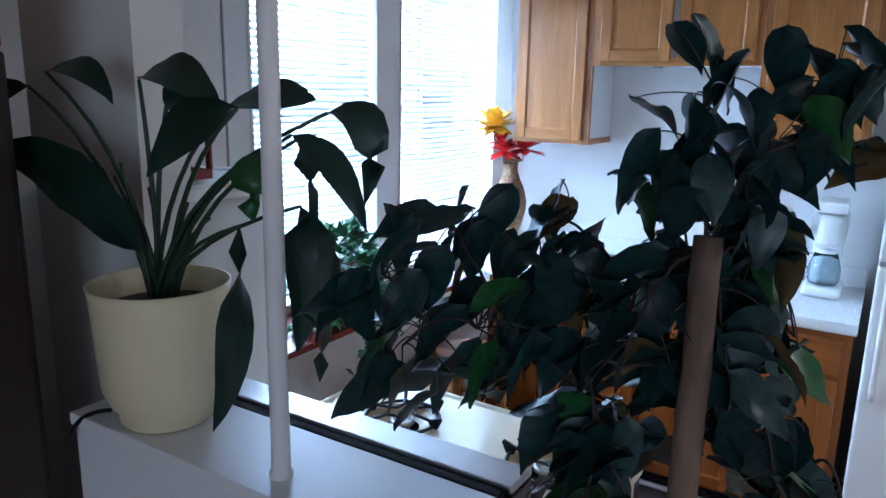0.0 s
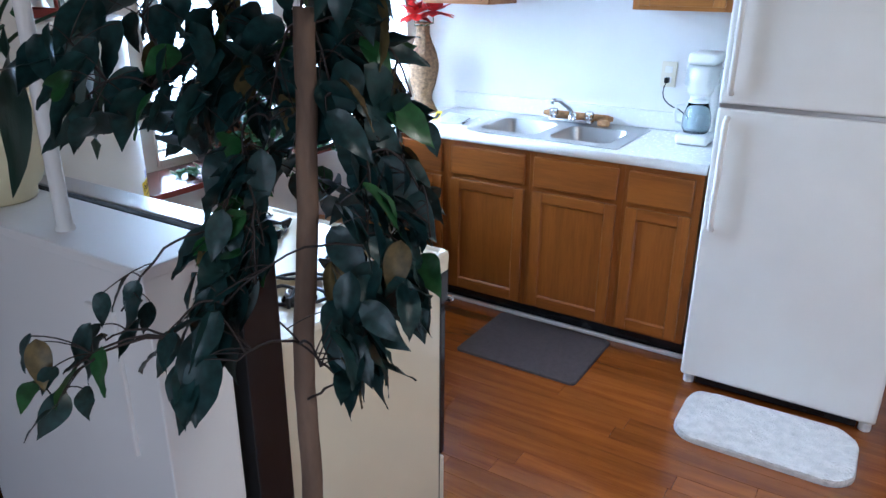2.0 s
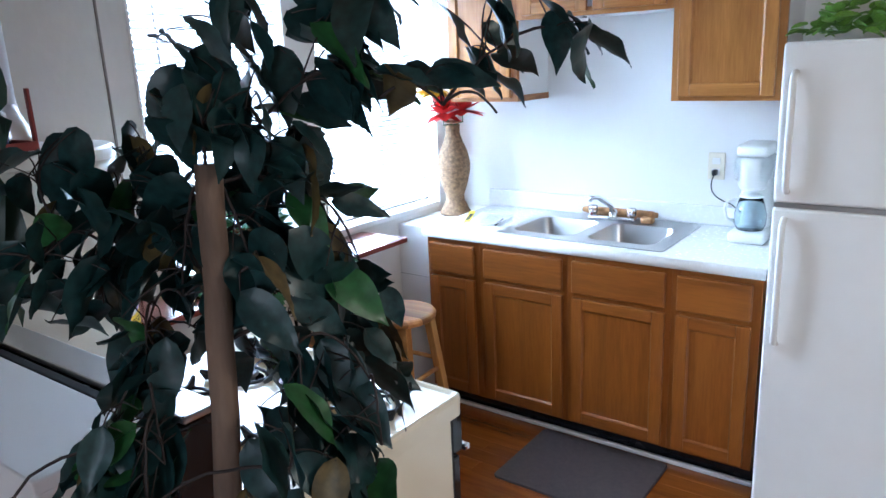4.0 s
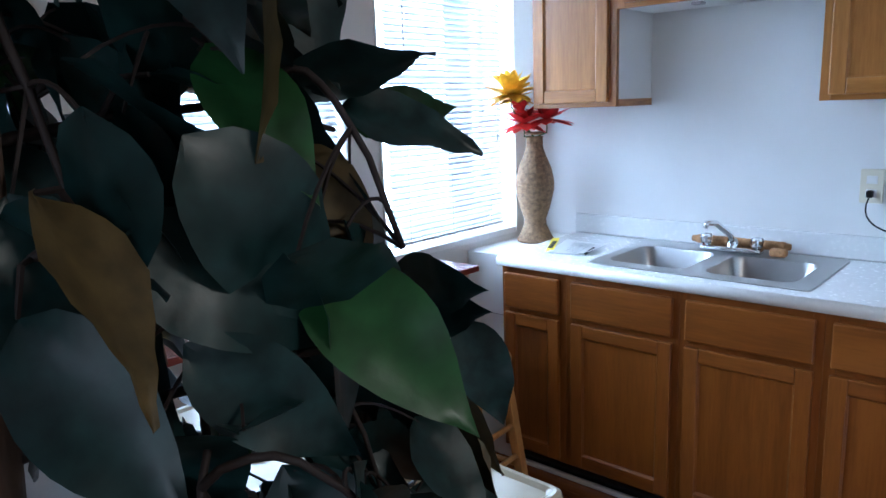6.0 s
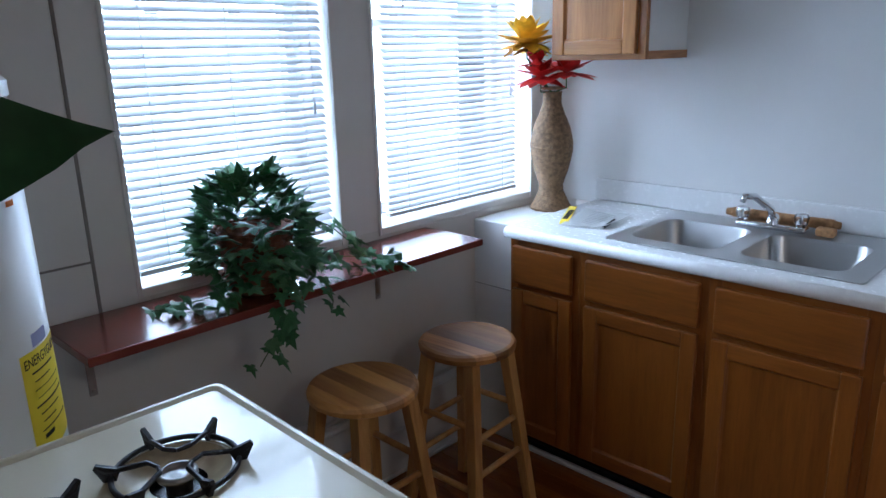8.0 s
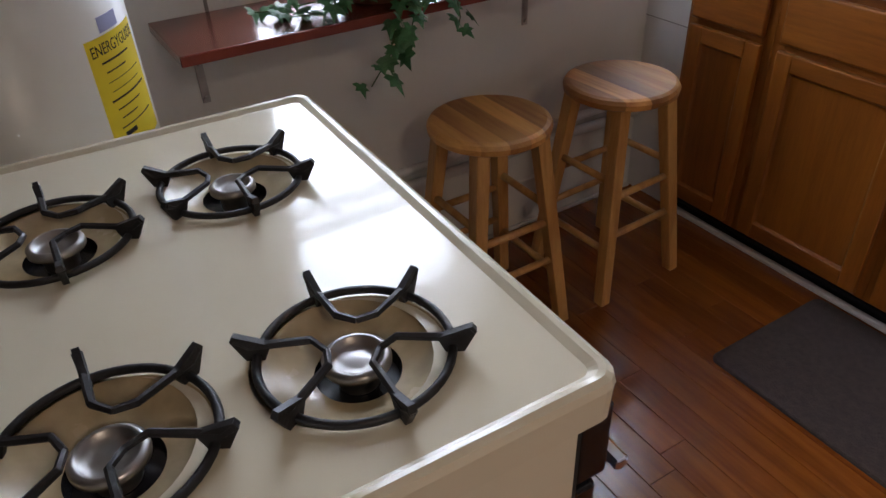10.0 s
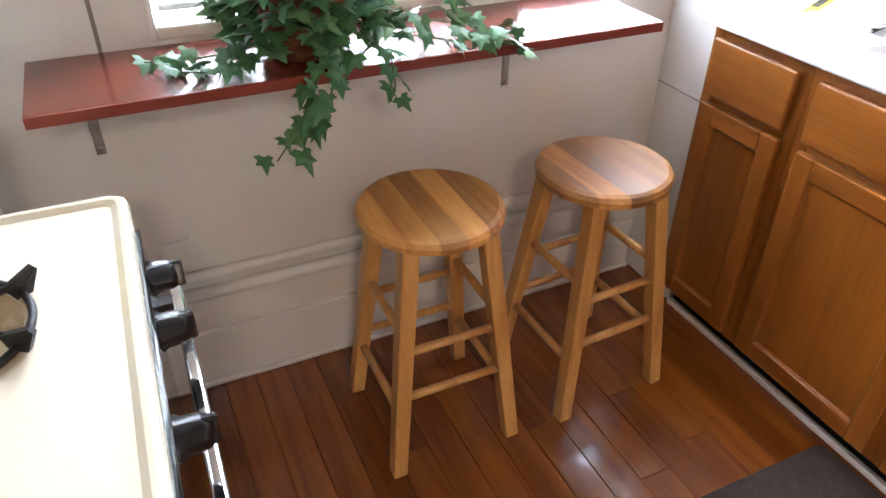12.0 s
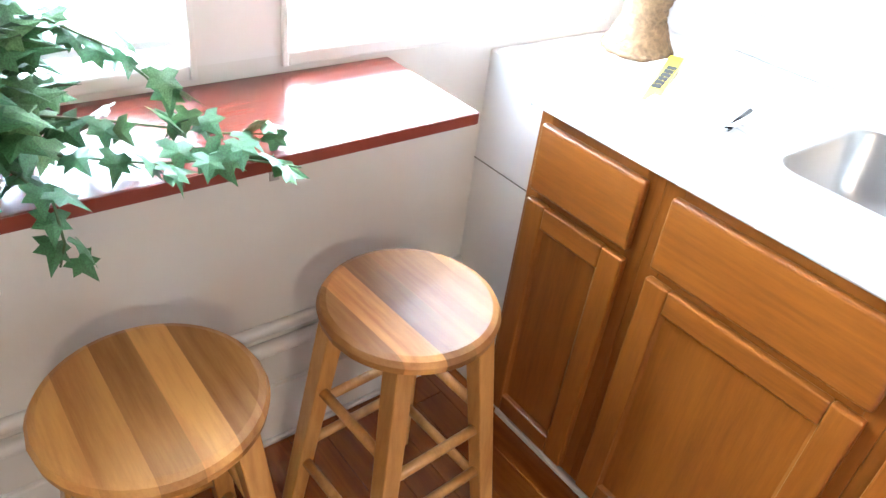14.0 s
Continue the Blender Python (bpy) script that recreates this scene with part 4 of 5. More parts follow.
put("handle_bracket", boxbm(TX0 + 0.03, TX0 + 0.05, TY1 - 0.004, TY1 + 0.023, 0.748, 0.760), M_BLACK, ST)
put("handle_bracket", boxbm(TX1 - 0.05, TX1 - 0.03, TY1 - 0.004, TY1 + 0.023, 0.748, 0.760), M_BLACK, ST)
put("drawer", boxbm(TX0 + 0.014, TX1 - 0.014, TY1 - 0.034, TY1 - 0.006, 0.06, 0.242, bevel=0.006), M_CREAM, ST)
put("side_joint", boxbm(TX1 - 0.0125, TX1 - 0.0115, TY1 - 0.040, TY1 - 0.0355, 0.06, 0.86), M_INK, ST)
put("door_handle", boxbm(TX0 + 0.014, TX1 - 0.014, TY1 + 0.022, TY1 + 0.040, 0.746, 0.764, bevel=0.005, seg=3), M_CHROME, ST, "chrome oven door handle")
for x in (TX0 + 0.03, TX1 - 0.03):
    for y in (TY0 + 0.04, TY1 - 0.06):
        put("foot", lathe([(0, 0), (0.018, 0), (0.016, 0.04), (0, 0.04)], 12, (x, y)), M_BLACK, ST)
for x in (0.784, 0.900, 1.079, 1.255, 1.400):
    kn = put("knob", lathe([(0, 0.034), (0.017, 0.033), (0.021, 0.024), (0.022, 0.006), (0.026, 0.0)], 20), M_BLACK, ST, smooth=True)
    kn.matrix_world = pose(x, TY1 + 0.004, 0.822, -90, 0, 0)
    gr = put("knob_grip", boxbm(-0.005, 0.005, -0.020, 0.020, 0.02, 0.042, bevel=0.003), M_BLACK, kn)
    gr.matrix_world = pose(x, TY1 + 0.004, 0.822, -90, 0, 0)

# cooktop sheet with four round wells
BURN = [(0.945, -1.560), (1.345, -1.566), (0.960, -1.786), (1.335, -1.792)]
bm = bmesh.new()
es = []


def rect_loop(a0, a1, b0, b1, rad, z):
    out = []
    for cx, cy, s in ((a1 - rad, b1 - rad, 0), (a0 + rad, b1 - rad, 1), (a0 + rad, b0 + rad, 2), (a1 - rad, b0 + rad, 3)):
        for k in range(5):
            t = math.pi / 2 * (s + k / 4)
            out.append(bm.verts.new((cx + rad * math.cos(t), cy + rad * math.sin(t), z)))
    return out


inner = rect_loop(TX0 + 0.020, TX1 - 0.020, TY0 + 0.01, TY1 - 0.022, 0.012, TZ - 0.006)
wells = []
for cx, cy in BURN:
    wells.append([bm.verts.new((cx + 0.088 * math.cos(2 * math.pi * k / 40), cy + 0.088 * math.sin(2 * math.pi * k / 40), TZ - 0.006)) for k in range(40)])
for lp in [inner] + wells:
    for i in range(len(lp)):
        es.append(bm.edges.new((lp[i], lp[(i + 1) % len(lp)])))
bmesh.ops.triangle_fill(bm, use_beauty=True, use_dissolve=False, edges=es, normal=(0, 0, 1))
rings = [inner]
for dx, z in ((0.008, TZ), (0.014, TZ + 0.001), (0.020, TZ - 0.003), (0.022, TZ - 0.012), (0.020, TZ - 0.052)):
    rings.append(rect_loop(TX0 + 0.020 - dx, TX1 - 0.020 + dx, TY0 + 0.01 - dx * 0.4, TY1 - 0.022 + dx, 0.012 + dx * 0.5, z))
for a, b in zip(rings, rings[1:]):
    for k in range(len(a)):
        bm.faces.new((a[k], b[k], b[(k + 1) % len(a)], a[(k + 1) % len(a)]))
bmesh.ops.recalc_face_normals(bm, faces=bm.faces)
put("cooktop", bm, M_CREAM, ST)


def burner(cx, cy, small):
    b = new("burner")
    b.location = (cx, cy, TZ - 0.02)
    keep(b, ST)
    bpy.context.view_layer.update()
    k = 0.9 if small else 1.0
    put("drip_bowl", lathe([(0.090, TZ - 0.005), (0.086, TZ - 0.007), (0.075, TZ - 0.016), (0.055, TZ - 0.024), (0.043, TZ - 0.026)], 40, (cx, cy)), M_BOWL, b, smooth=True)
    put("burner_well", lathe([(0.044, TZ - 0.026), (0.040, TZ - 0.040), (0, TZ - 0.042)], 32, (cx, cy)), M_BLACK, b)
    put("burner_head", lathe([(0.020, TZ - 0.040), (0.022 * k, TZ - 0.022), (0.034 * k, TZ - 0.014), (0.034 * k, TZ - 0.008), (0.029 * k, TZ - 0.004), (0.026 * k, TZ - 0.005), (0.025 * k, TZ - 0.012), (0.010, TZ - 0.012), (0, TZ - 0.009)], 32, (cx, cy)), M_BURNER, b, smooth=True)
    return b


def grate(cx, cy):
    g = thing("burner_grate", (cx, cy, TZ), "black cast iron burner grate on the cream stove", "grate", "black burner grates")
    R = 0.093
    put("ring", tubebm([(cx + R * math.cos(2 * math.pi * k / 48), cy + R * math.sin(2 * math.pi * k / 48), TZ + 0.001) for k in range(49)], 0.0045, n=8), M_IRON, g, smooth=True)
    for k in range(3):
        for s in (-1, 1):
            a = radians(150 + 120 * k) + s * radians(30)
            m_ = radians(120 * k + 150)
            c, sn = math.cos(a), math.sin(a)
            pts = [(cx + 0.112 * c, cy + 0.112 * sn, TZ + 0.020), (cx + 0.100 * c, cy + 0.100 * sn, TZ + 0.011), (cx + 0.040 * c, cy + 0.040 * sn, TZ + 0.016), (cx + 0.028 * math.cos(m_), cy + 0.028 * math.sin(m_), TZ + 0.014)]
            b = bmesh.new()
            tube(b, pts, 0.0052, 0.0036, n=6)
            nx, ny = -sn * 0.0035, c * 0.0035
            w = [Vector((cx + q * c, cy + q * sn, z)) for q, z in ((0.086, TZ - 0.004), (0.104, TZ - 0.004), (0.116, TZ + 0.020), (0.112, TZ + 0.026), (0.078, TZ + 0.014))]
            fa_ = [b.verts.new(v + Vector((nx, ny, 0))) for v in w]
            fb_ = [b.verts.new(v - Vector((nx, ny, 0))) for v in w]
            b.faces.new(fa_)
            b.faces.new(list(reversed(fb_)))
            for i in range(5):
                b.faces.new((fa_[i], fb_[i], fb_[(i + 1) % 5], fa_[(i + 1) % 5]))
            put("finger", b, M_IRON, g)
    return g


for i, (cx, cy) in enumerate(BURN):
    burner(cx, cy, i == 0)
    grate(cx, cy)
# back guard
put("back_guard", boxbm(0.80, 1.510, -2.122, -2.028, 0.0, 1.166, bevel=0.004), M_BLACK, ST, "black back guard of the stove")
put("guard_cap", boxbm(0.80, 1.510, -2.098, -2.030, 1.168, 1.180, bevel=0.004), M_STEEL, ST, "brushed metal cap on the back guard")
bpy.context.view_layer.update()
turn_stove = pose(TX0, TY1, 0, 0, 0, -1.2) @ pose(-TX0, -TY1, 0)
for c in list(ST.children):
    if not c.name.startswith(("back_guard", "guard_cap", "burner", "bowl", "drip")):
        c.matrix_world = turn_stove @ c.matrix_world

# ---- white half-height counter box with pole ----
hb = thing("half_wall_counter", (1.15, -2.25, 0), "white painted half-height wall with a smooth flat top", "half wall")
hb["kind"] = "structure"
put("wall_body", boxbm(0.801, 1.500, -2.306, -2.150, 0, 1.166, bevel=0.003), M_WALLN, hb)
put("top_board", boxbm(0.801, 1.510, -2.315, -2.142, 1.168, 1.190, bevel=0.003), M_WALLN, hb)
# black strips fill the gap to the stove; its shade is their colour
put("edge_strip", boxbm(0.801, 1.512, -2.1418, -2.1235, 1.150, 1.1905, bevel=0.003), M_DARKMATT, hb, label="black strip filling the dark gap along the top edge")
put("black_gap_strip", boxbm(0.801, 1.505, -2.141, -2.123, 1.05, 1.184), M_BLACK, hb, "black strip put in as the shade of the gap behind the stove")
lt = thing("cable_channel", (1.45, -2.31, 1.05), "white surface-mounted cable channel on the half wall", "cable channel")
put("channel", boxbm(1.405, 1.413, -2.314, -2.306, 0.80, 1.085, bevel=0.002), M_TRIM, lt)
put("channel_top", boxbm(1.335, 1.413, -2.316, -2.306, 1.085, 1.093, bevel=0.002), M_TRIM, lt)
pl = tagged(part("support_pole", lathe([(0.017, 1.190), (0.017, 1.196), (0.0135, 1.198), (0.0135, CEIL)], 24, (1.231, -2.263)), M_TRIM, smooth=True), "white painted round pole from the half wall to the ceiling", "pole", kind="structure")

# ---- water heater beside the stove ----
HX, HY, HR = 0.415, -1.785, 0.222
ap = thing("water_heater", (HX, HY, 0), "white cylindrical water heater with a yellow energy label beside the stove", "water heater")
put("tank", lathe([(0, 0.03), (HR - 0.006, 0.03), (HR, 0.036), (HR, 1.470), (0, 1.470)], 96, (HX, HY)), M_APPL, ap, smooth=False).data.shade_smooth()
put("top_cap", lathe([(HR + 0.004, 1.472), (HR + 0.004, 1.498), (HR - 0.004, 1.506), (0, 1.512)], 96, (HX, HY)), M_APPL, ap)
for a in (0.5, 2.6, 4.7):
    put("foot", lathe([(0, 0), (0.018, 0), (0.018, 0.03), (0, 0.03)], 12, (HX + 0.17 * math.cos(a), HY + 0.17 * math.sin(a))), M_BLACK, ap)
put("draft_hood", lathe([(0.085, 1.515), (0.085, 1.53), (0.055, 1.60), (0.052, 1.62), (0, 1.62)], 32, (0.345, -1.795)), M_STEEL, ap, smooth=True)
put("flue_pipe", lathe([(0.050, 1.62), (0.050, 1.84), (0.053, 1.845), (0.053, 1.855), (0.050, 1.86), (0.050, CEIL)], 32, (0.345, -1.795)), mat("grey_painted_flue", (0.50, 0.51, 0.54), 0.45), ap, "pale grey painted flue pipe", smooth=True)


def arc_sheet(a0, a1, z0, z1, off, n=16):
    """A thin sheet bent around the tank, between two angles in degrees."""
    bm = bmesh.new()
    rows = []
    for r in (HR + off, HR + off + 0.0006):
        rows.append([[bm.verts.new((HX + r * math.cos(radians(a0 + (a1 - a0) * k / n)), HY + r * math.sin(radians(a0 + (a1 - a0) * k / n)), z)) for k in range(n + 1)] for z in (z0, z1)])
    o = rows[1]
    i_ = rows[0]
    for k in range(n):
        bm.faces.new((o[0][k], o[0][k + 1], o[1][k + 1], o[1][k]))
        bm.faces.new((i_[0][k + 1], i_[0][k], i_[1][k], i_[1][k + 1]))
        bm.faces.new((o[1][k], o[1][k + 1], i_[1][k + 1], i_[1][k]))
        bm.faces.new((i_[0][k], i_[0][k + 1], o[0][k + 1], o[0][k]))
    return bm


A0, A1 = 34, 72
lb = thing("energy_label", (HX + HR * math.cos(radians(53)), HY + HR * math.sin(radians(53)), 0.93), "yellow energy label with black printing on the water heater", "label")
put("label_sheet", arc_sheet(A0, A1, 0.835, 1.034, 0.0004), M_PYEL, lb)
tx = bpy.data.curves.new("label_text", "FONT")
tx.body = "ENERGYGUIDE"
tx.size = 0.026
tx.extrude = 0.0001
tx.align_x = "CENTER"
to = new("label_text", tx)
bpy.context.view_layer.update()
tm = bpy.data.meshes.new_from_object(to.evaluated_get(bpy.context.evaluated_depsgraph_get()))
bpy.data.objects.remove(to)
wdt = max(v.co.x for v in tm.vertices) - min(v.co.x for v in tm.vertices)
for v in tm.vertices:
    a = radians((A0 + A1) / 2) + v.co.x / wdt * radians((A1 - A0) * 0.9)
    r = HR + 0.0014 + v.co.z
    v.co = Vector((HX + r * math.cos(a), HY + r * math.sin(a), 1.006 + v.co.y))
tm.materials.clear()
tm.materials.append(M_INK)
tob = new("label_text", tm)
keep(tob, lb)
for k, (w, c, h) in enumerate(((20, 50, .003), (14, 48, .002), (26, 53, .001), (22, 52, .001), (28, 53, .003), (18, 50, .002), (12, 48, .002), (26, 53, .002), (8, 45, .008))):
    z = 0.992 - k * 0.016
    put("print_bar", arc_sheet(c - w / 2, c + w / 2, z, z + h, 0.0010, 8), M_INK, lb)
lb2 = tagged(part("lilac_sticker", arc_sheet(44, 58, 1.038, 1.062, 0.0004, 8), M_PBLUE), "small lilac sticker above the energy label", "label")
lb3 = tagged(part("orange_sticker", arc_sheet(44, 50, 1.292, 1.302, 0.0004, 6), M_ORANGE), "tiny orange sticker on the water heater", "label")

# things on the appliance
cr = thing("red_box", (0.49, -1.87, 1.51), "dark red open rack holding bottles on the water heater", "rack")
M_CRATE = mat("dark_red_box", (0.20, 0.025, 0.018), 0.5)
for a in ((0.395, 0.403, -1.930, -1.810), (0.577, 0.585, -1.930, -1.810), (0.403, 0.577, -1.930, -1.922), (0.403, 0.577, -1.818, -1.810)):
    put("side", boxbm(a[0], a[1], a[2], a[3], 1.513, 1.535, bevel=0.002), M_CRATE, cr)
for a, b_ in ((0.400, -1.925), (0.400, -1.815), (0.580, -1.925), (0.580, -1.815)):
    put("post", boxbm(a - 0.008, a + 0.008, b_ - 0.004, b_ + 0.004, 1.535, 1.66, bevel=0.002), M_CRATE, cr)
bt = thing("spray_bottle", (0.50, -1.87, 1.51), "dark blue plastic bottle lying in the red rack", "bottle")
put("bottle_body", lathe([(0, 1.513), (0.026, 1.513), (0.028, 1.525), (0.028, 1.585), (0.011, 1.615), (0.011, 1.63), (0, 1.63)], 24, (0.515, -1.875)), mat("blue_plastic", (0.03, 0.05, 0.12), 0.2, coat=0.4), bt, smooth=True)
put("cap", lathe([(0.013, 1.628), (0.013, 1.65), (0, 1.652)], 16, (0.515, -1.875)), M_TRIM, bt)
bgm = lathe([(0, 1.513), (0.040, 1.513), (0.048, 1.54), (0.040, 1.60), (0.022, 1.63), (0.034, 1.66), (0, 1.655)], 18, (0.452, -1.868))
for v in bgm.verts:
    v.co += Vector((1, 1, 0.5)) * 0.010 * noise.noise(v.co * 40)
bg = tagged(part("plastic_bag", bgm, mat("grey_white_plastic", (0.50, 0.50, 0.52), 0.25, var=0.2, scale=30)), "crumpled pale plastic bag beside the bottle", "bag")

# ---- near-black box added as a dark opening at the far left and wood box above ----
dk = thing("dark_cupboard", (0.35, -2.6, 0), "tall very dark box standing in for a dark opening beside the wall end", "cupboard")
put("body", boxbm(0.14, 0.785, -2.80, -2.345, 0.0, 1.765, bevel=0.006), M_DARKW, dk)
put("door_panel", boxbm(0.787, 0.799, -2.78, -2.36, 0.05, 1.74, bevel=0.004), M_DARKW, dk)
wb = tagged(part("wooden_box", boxbm(0.30, 0.790, -2.75, -2.350, 1.768, 2.05, bevel=0.006), M_OAKY), "pale oak box standing above the dark opening", "box")

# ---- peace lily ----
PX, PY, PZ = 0.945, -2.230, 1.190
pt = thing("potted_lily", (PX, PY, PZ), "peace lily with long dark leaves in a cream plastic pot", "plant")
put("pot", lathe([(0, 1.1915), (0.0695, 1.1915), (0.0737, 1.1963), (0.0747, 1.2132), (0.0863, 1.2259), (0.0968, 1.2535), (0.1053, 1.4019), (0.1085, 1.4189), (0.1042, 1.4189), (0.1000, 1.4019), (0.0926, 1.3722), (0, 1.3722)], 56, (PX, PY)), M_POTC, pt, smooth=True)
put("soil", lathe([(0.093, 1.378), (0.04, 1.384), (0, 1.382)], 30, (PX, PY)), M_SOIL, pt)


def long_leaf(bm, base, tip, bend, width, n=10, fold=0.25, twist=0.0):
    base, tip, bend = Vector(base), Vector(tip), Vector(bend)
    rows = []
    pts = curve_pts(base, bend, tip, n)
    for i, p in enumerate(pts):
        t = i / (n - 1)
        d = (pts[min(i + 1, n - 1)] - pts[max(i - 1, 0)]).normalized()
        s = d.cross(Vector((0, 0, 1)))
        s = s.normalized() if s.length > 0.05 else Vector((1, 0, 0))
        s = Matrix.Rotation(twist * (0.3 + t) if twist < 1.5 else 1.45, 3, d) @ s
        u = s.cross(d)
        w = width * (math.sin(math.pi * t ** 0.8) ** 0.75 if 0 < t < 1 else 0.02)
        ripple = 0.06 * width * math.sin(t * 19)
        rows.append([bm.verts.new(p + s * w * a + u * (abs(a) * w * fold + ripple * abs(a))) for a in (-1, -0.5, 0, 0.5, 1)])
    for a, b in zip(rows, rows[1:]):
        for k in range(4):
            bm.faces.new((a[k], a[k + 1], b[k + 1], b[k]))


def lily_leaf(stem_tip, tip, bend, width, m=None, twist=1.15):
    lf = new("leaf")
    lf.location = stem_tip
    keep(lf, pt)
    bpy.context.view_layer.update()
    b0 = (PX + random.uniform(-0.012, 0.012), PY + random.uniform(-0.012, 0.012), 1.365)
    mid = ((b0[0] * 0.82 + stem_tip[0] * 0.18), (b0[1] * 0.82 + stem_tip[1] * 0.18), b0[2] + (stem_tip[2] - b0[2]) * 0.68)
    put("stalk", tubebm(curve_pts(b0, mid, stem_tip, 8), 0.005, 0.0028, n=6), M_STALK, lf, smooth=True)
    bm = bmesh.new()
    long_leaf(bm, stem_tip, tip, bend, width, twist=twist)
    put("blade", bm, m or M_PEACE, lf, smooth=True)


random.seed(11)
for a in ([(0.990, -2.29, 1.485), (0.660, -2.31, 1.615), (0.80, -2.30, 1.590), 0.060],
          [(0.716, -2.25, 1.738), (0.890, -2.25, 1.690), (0.86, -2.25, 1.765), 0.022],
          [(0.956, -2.25, 1.728), (1.130, -2.25, 1.690), (1.05, -2.25, 1.765), 0.030],
          [(1.000, -2.23, 1.722), (1.060, -2.23, 1.650), (1.05, -2.23, 1.72), 0.034],
          [(1.170, -2.26, 1.695), (0.985, -2.27, 1.590), (1.07, -2.26, 1.69), 0.032],
          [(1.120, -2.24, 1.690), (1.288, -2.24, 1.708), (1.21, -2.24, 1.72), 0.026],
          # the sunlit leaf: its brighter green holds the light falling on it
          [(1.165, -2.22, 1.630), (1.150, -2.22, 1.535), (1.13, -2.22, 1.59), 0.028, M_LEAF2],
          [(1.175, -2.27, 1.540), (1.125, -2.29, 1.237), (1.19, -2.28, 1.38), 0.027],
          [(1.240, -2.21, 1.660), (1.215, -2.21, 1.350), (1.255, -2.21, 1.50), 0.036],
          [(1.225, -2.22, 1.660), (1.350, -2.22, 1.545), (1.315, -2.22, 1.64), 0.020],
          [(1.270, -2.20, 1.690), (1.330, -2.20, 1.575), (1.375, -2.20, 1.71), 0.026],
          [(1.210, -2.19, 1.560), (1.230, -2.18, 1.30), (1.245, -2.18, 1.44), 0.036],
          [(0.66, -2.25, 1.715), (0.55, -2.27, 1.665), (0.61, -2.26, 1.725), 0.016]):
    lily_leaf(a[0], a[1], a[2], a[3], a[4] if len(a) > 4 else None, 1.9 if a[3] == 0.060 else 1.15)
for k in range(7):
    a = 0.4 + k * 0.8
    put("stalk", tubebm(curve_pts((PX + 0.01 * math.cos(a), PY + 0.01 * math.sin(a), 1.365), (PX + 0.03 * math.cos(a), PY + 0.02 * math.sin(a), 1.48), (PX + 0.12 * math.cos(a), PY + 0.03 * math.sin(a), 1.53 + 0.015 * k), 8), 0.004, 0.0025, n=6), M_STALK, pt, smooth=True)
put("power_lead", tubebm(curve_pts((0.88, -2.29, 1.205), (0.83, -2.318, 1.20), (0.812, -2.322, 1.15), 8), 0.004, n=6), M_BLACK, pt)

# ---- plant on the fridge ----
pf = thing("pothos_plant", (2.2, 0.12, 1.70), "green artificial pothos spreading on top of the white fridge", "plant")
put("planter", lathe([(0, 1.692), (0.07, 1.692), (0.085, 1.76), (0.08, 1.762), (0, 1.755)], 28, (2.22, 0.20)), M_WICKERD, pf, smooth=True)
M_POTH = mat("pothos_leaf", (0.17, 0.32, 0.05), 0.4, var=0.6, scale=18)
POTH = []
for w in (0.30, 0.36):
    bm = bmesh.new()
    rows = []
    for i in range(7):
        t = i / 6
        ww = w * (math.sin(math.pi * min(1, t * 0.9 + 0.1)) ** 0.6) if i < 6 else 0.01
        rows.append([bm.verts.new((a * ww, t, -0.25 * t * t - 0.12 * (1 - abs(a)) * 0.6)) for a in (-1, 0, 1)])
    for a, b in zip(rows, rows[1:]):
        for k in range(2):
            bm.faces.new((a[k], a[k + 1], b[k + 1], b[k]))
    me = bpy.data.meshes.new("leaf")
    bm.to_mesh(me)
    bm.free()
    me.materials.append(M_POTH)
    me.shade_smooth()
    POTH.append(me)
rp = random.Random(3)
for k in range(190):
    x = rp.uniform(1.93, 2.45)
    hmax = 0.05 + 0.17 * max(0, 1 - abs(x - 2.24) / 0.28)
    p = Vector((x, rp.uniform(0.02, 0.28), 1.71 + hmax * rp.random()))
    o = new("leaf", POTH[k % 2])
    d = Vector((rp.uniform(-1, 1), rp.uniform(-1, 0.4), rp.uniform(-0.2, 0.7))).normalized()
    s = rp.uniform(0.045, 0.075)
    o.matrix_world = Matrix.Translation(p) @ d.to_track_quat("Y", "Z").to_matrix().to_4x4() @ pose(0, 0, 0, 0, rp.uniform(-40, 40), 0) @ Matrix.Diagonal((s, s, s, 1))
    keep(o, pf)

# ---- ficus tree ----
tree = thing("ficus_tree", (1.74, -2.26, 0), "tall artificial ficus tree with dark glossy leaves in a black pot", "tree")
put("pot", lathe([(0, 0.0), (0.10, 0.0), (0.125, 0.24), (0.13, 0.26), (0.12, 0.26), (0.115, 0.22), (0, 0.22)], 40, (1.755, -2.25)), M_BLACK, tree, smooth=True)
put("moss", lathe([(0.113, 0.225), (0.06, 0.245), (0, 0.24)], 24, (1.755, -2.25)), M_SOIL, tree)
TRUNK = [Vector(q) for q in ((1.762, -2.250, 0.22), (1.750, -2.238, 0.50), (1.752, -2.220, 0.80), (1.742, -2.210, 1.05), (1.756, -2.192, 1.30), (1.751, -2.170, 1.582))]
tpts = []
for a, b in zip(TRUNK, TRUNK[1:]):
    for k in range(6):
        tpts.append(a.lerp(b, k / 6) + Vector((random.uniform(-.0012, .0012), random.uniform(-.0012, .0012), 0)))
tpts.append(TRUNK[-1])
put("trunk", tubebm(tpts, 0.019, 0.0150, n=14), M_BARK, tree, smooth=True)


def trunk_at(z):
    for a, b in zip(TRUNK, TRUNK[1:]):
        if a.z <= z <= b.z:
            return a.lerp(b, (z - a.z) / (b.z - a.z))
    return TRUNK[-1].copy()


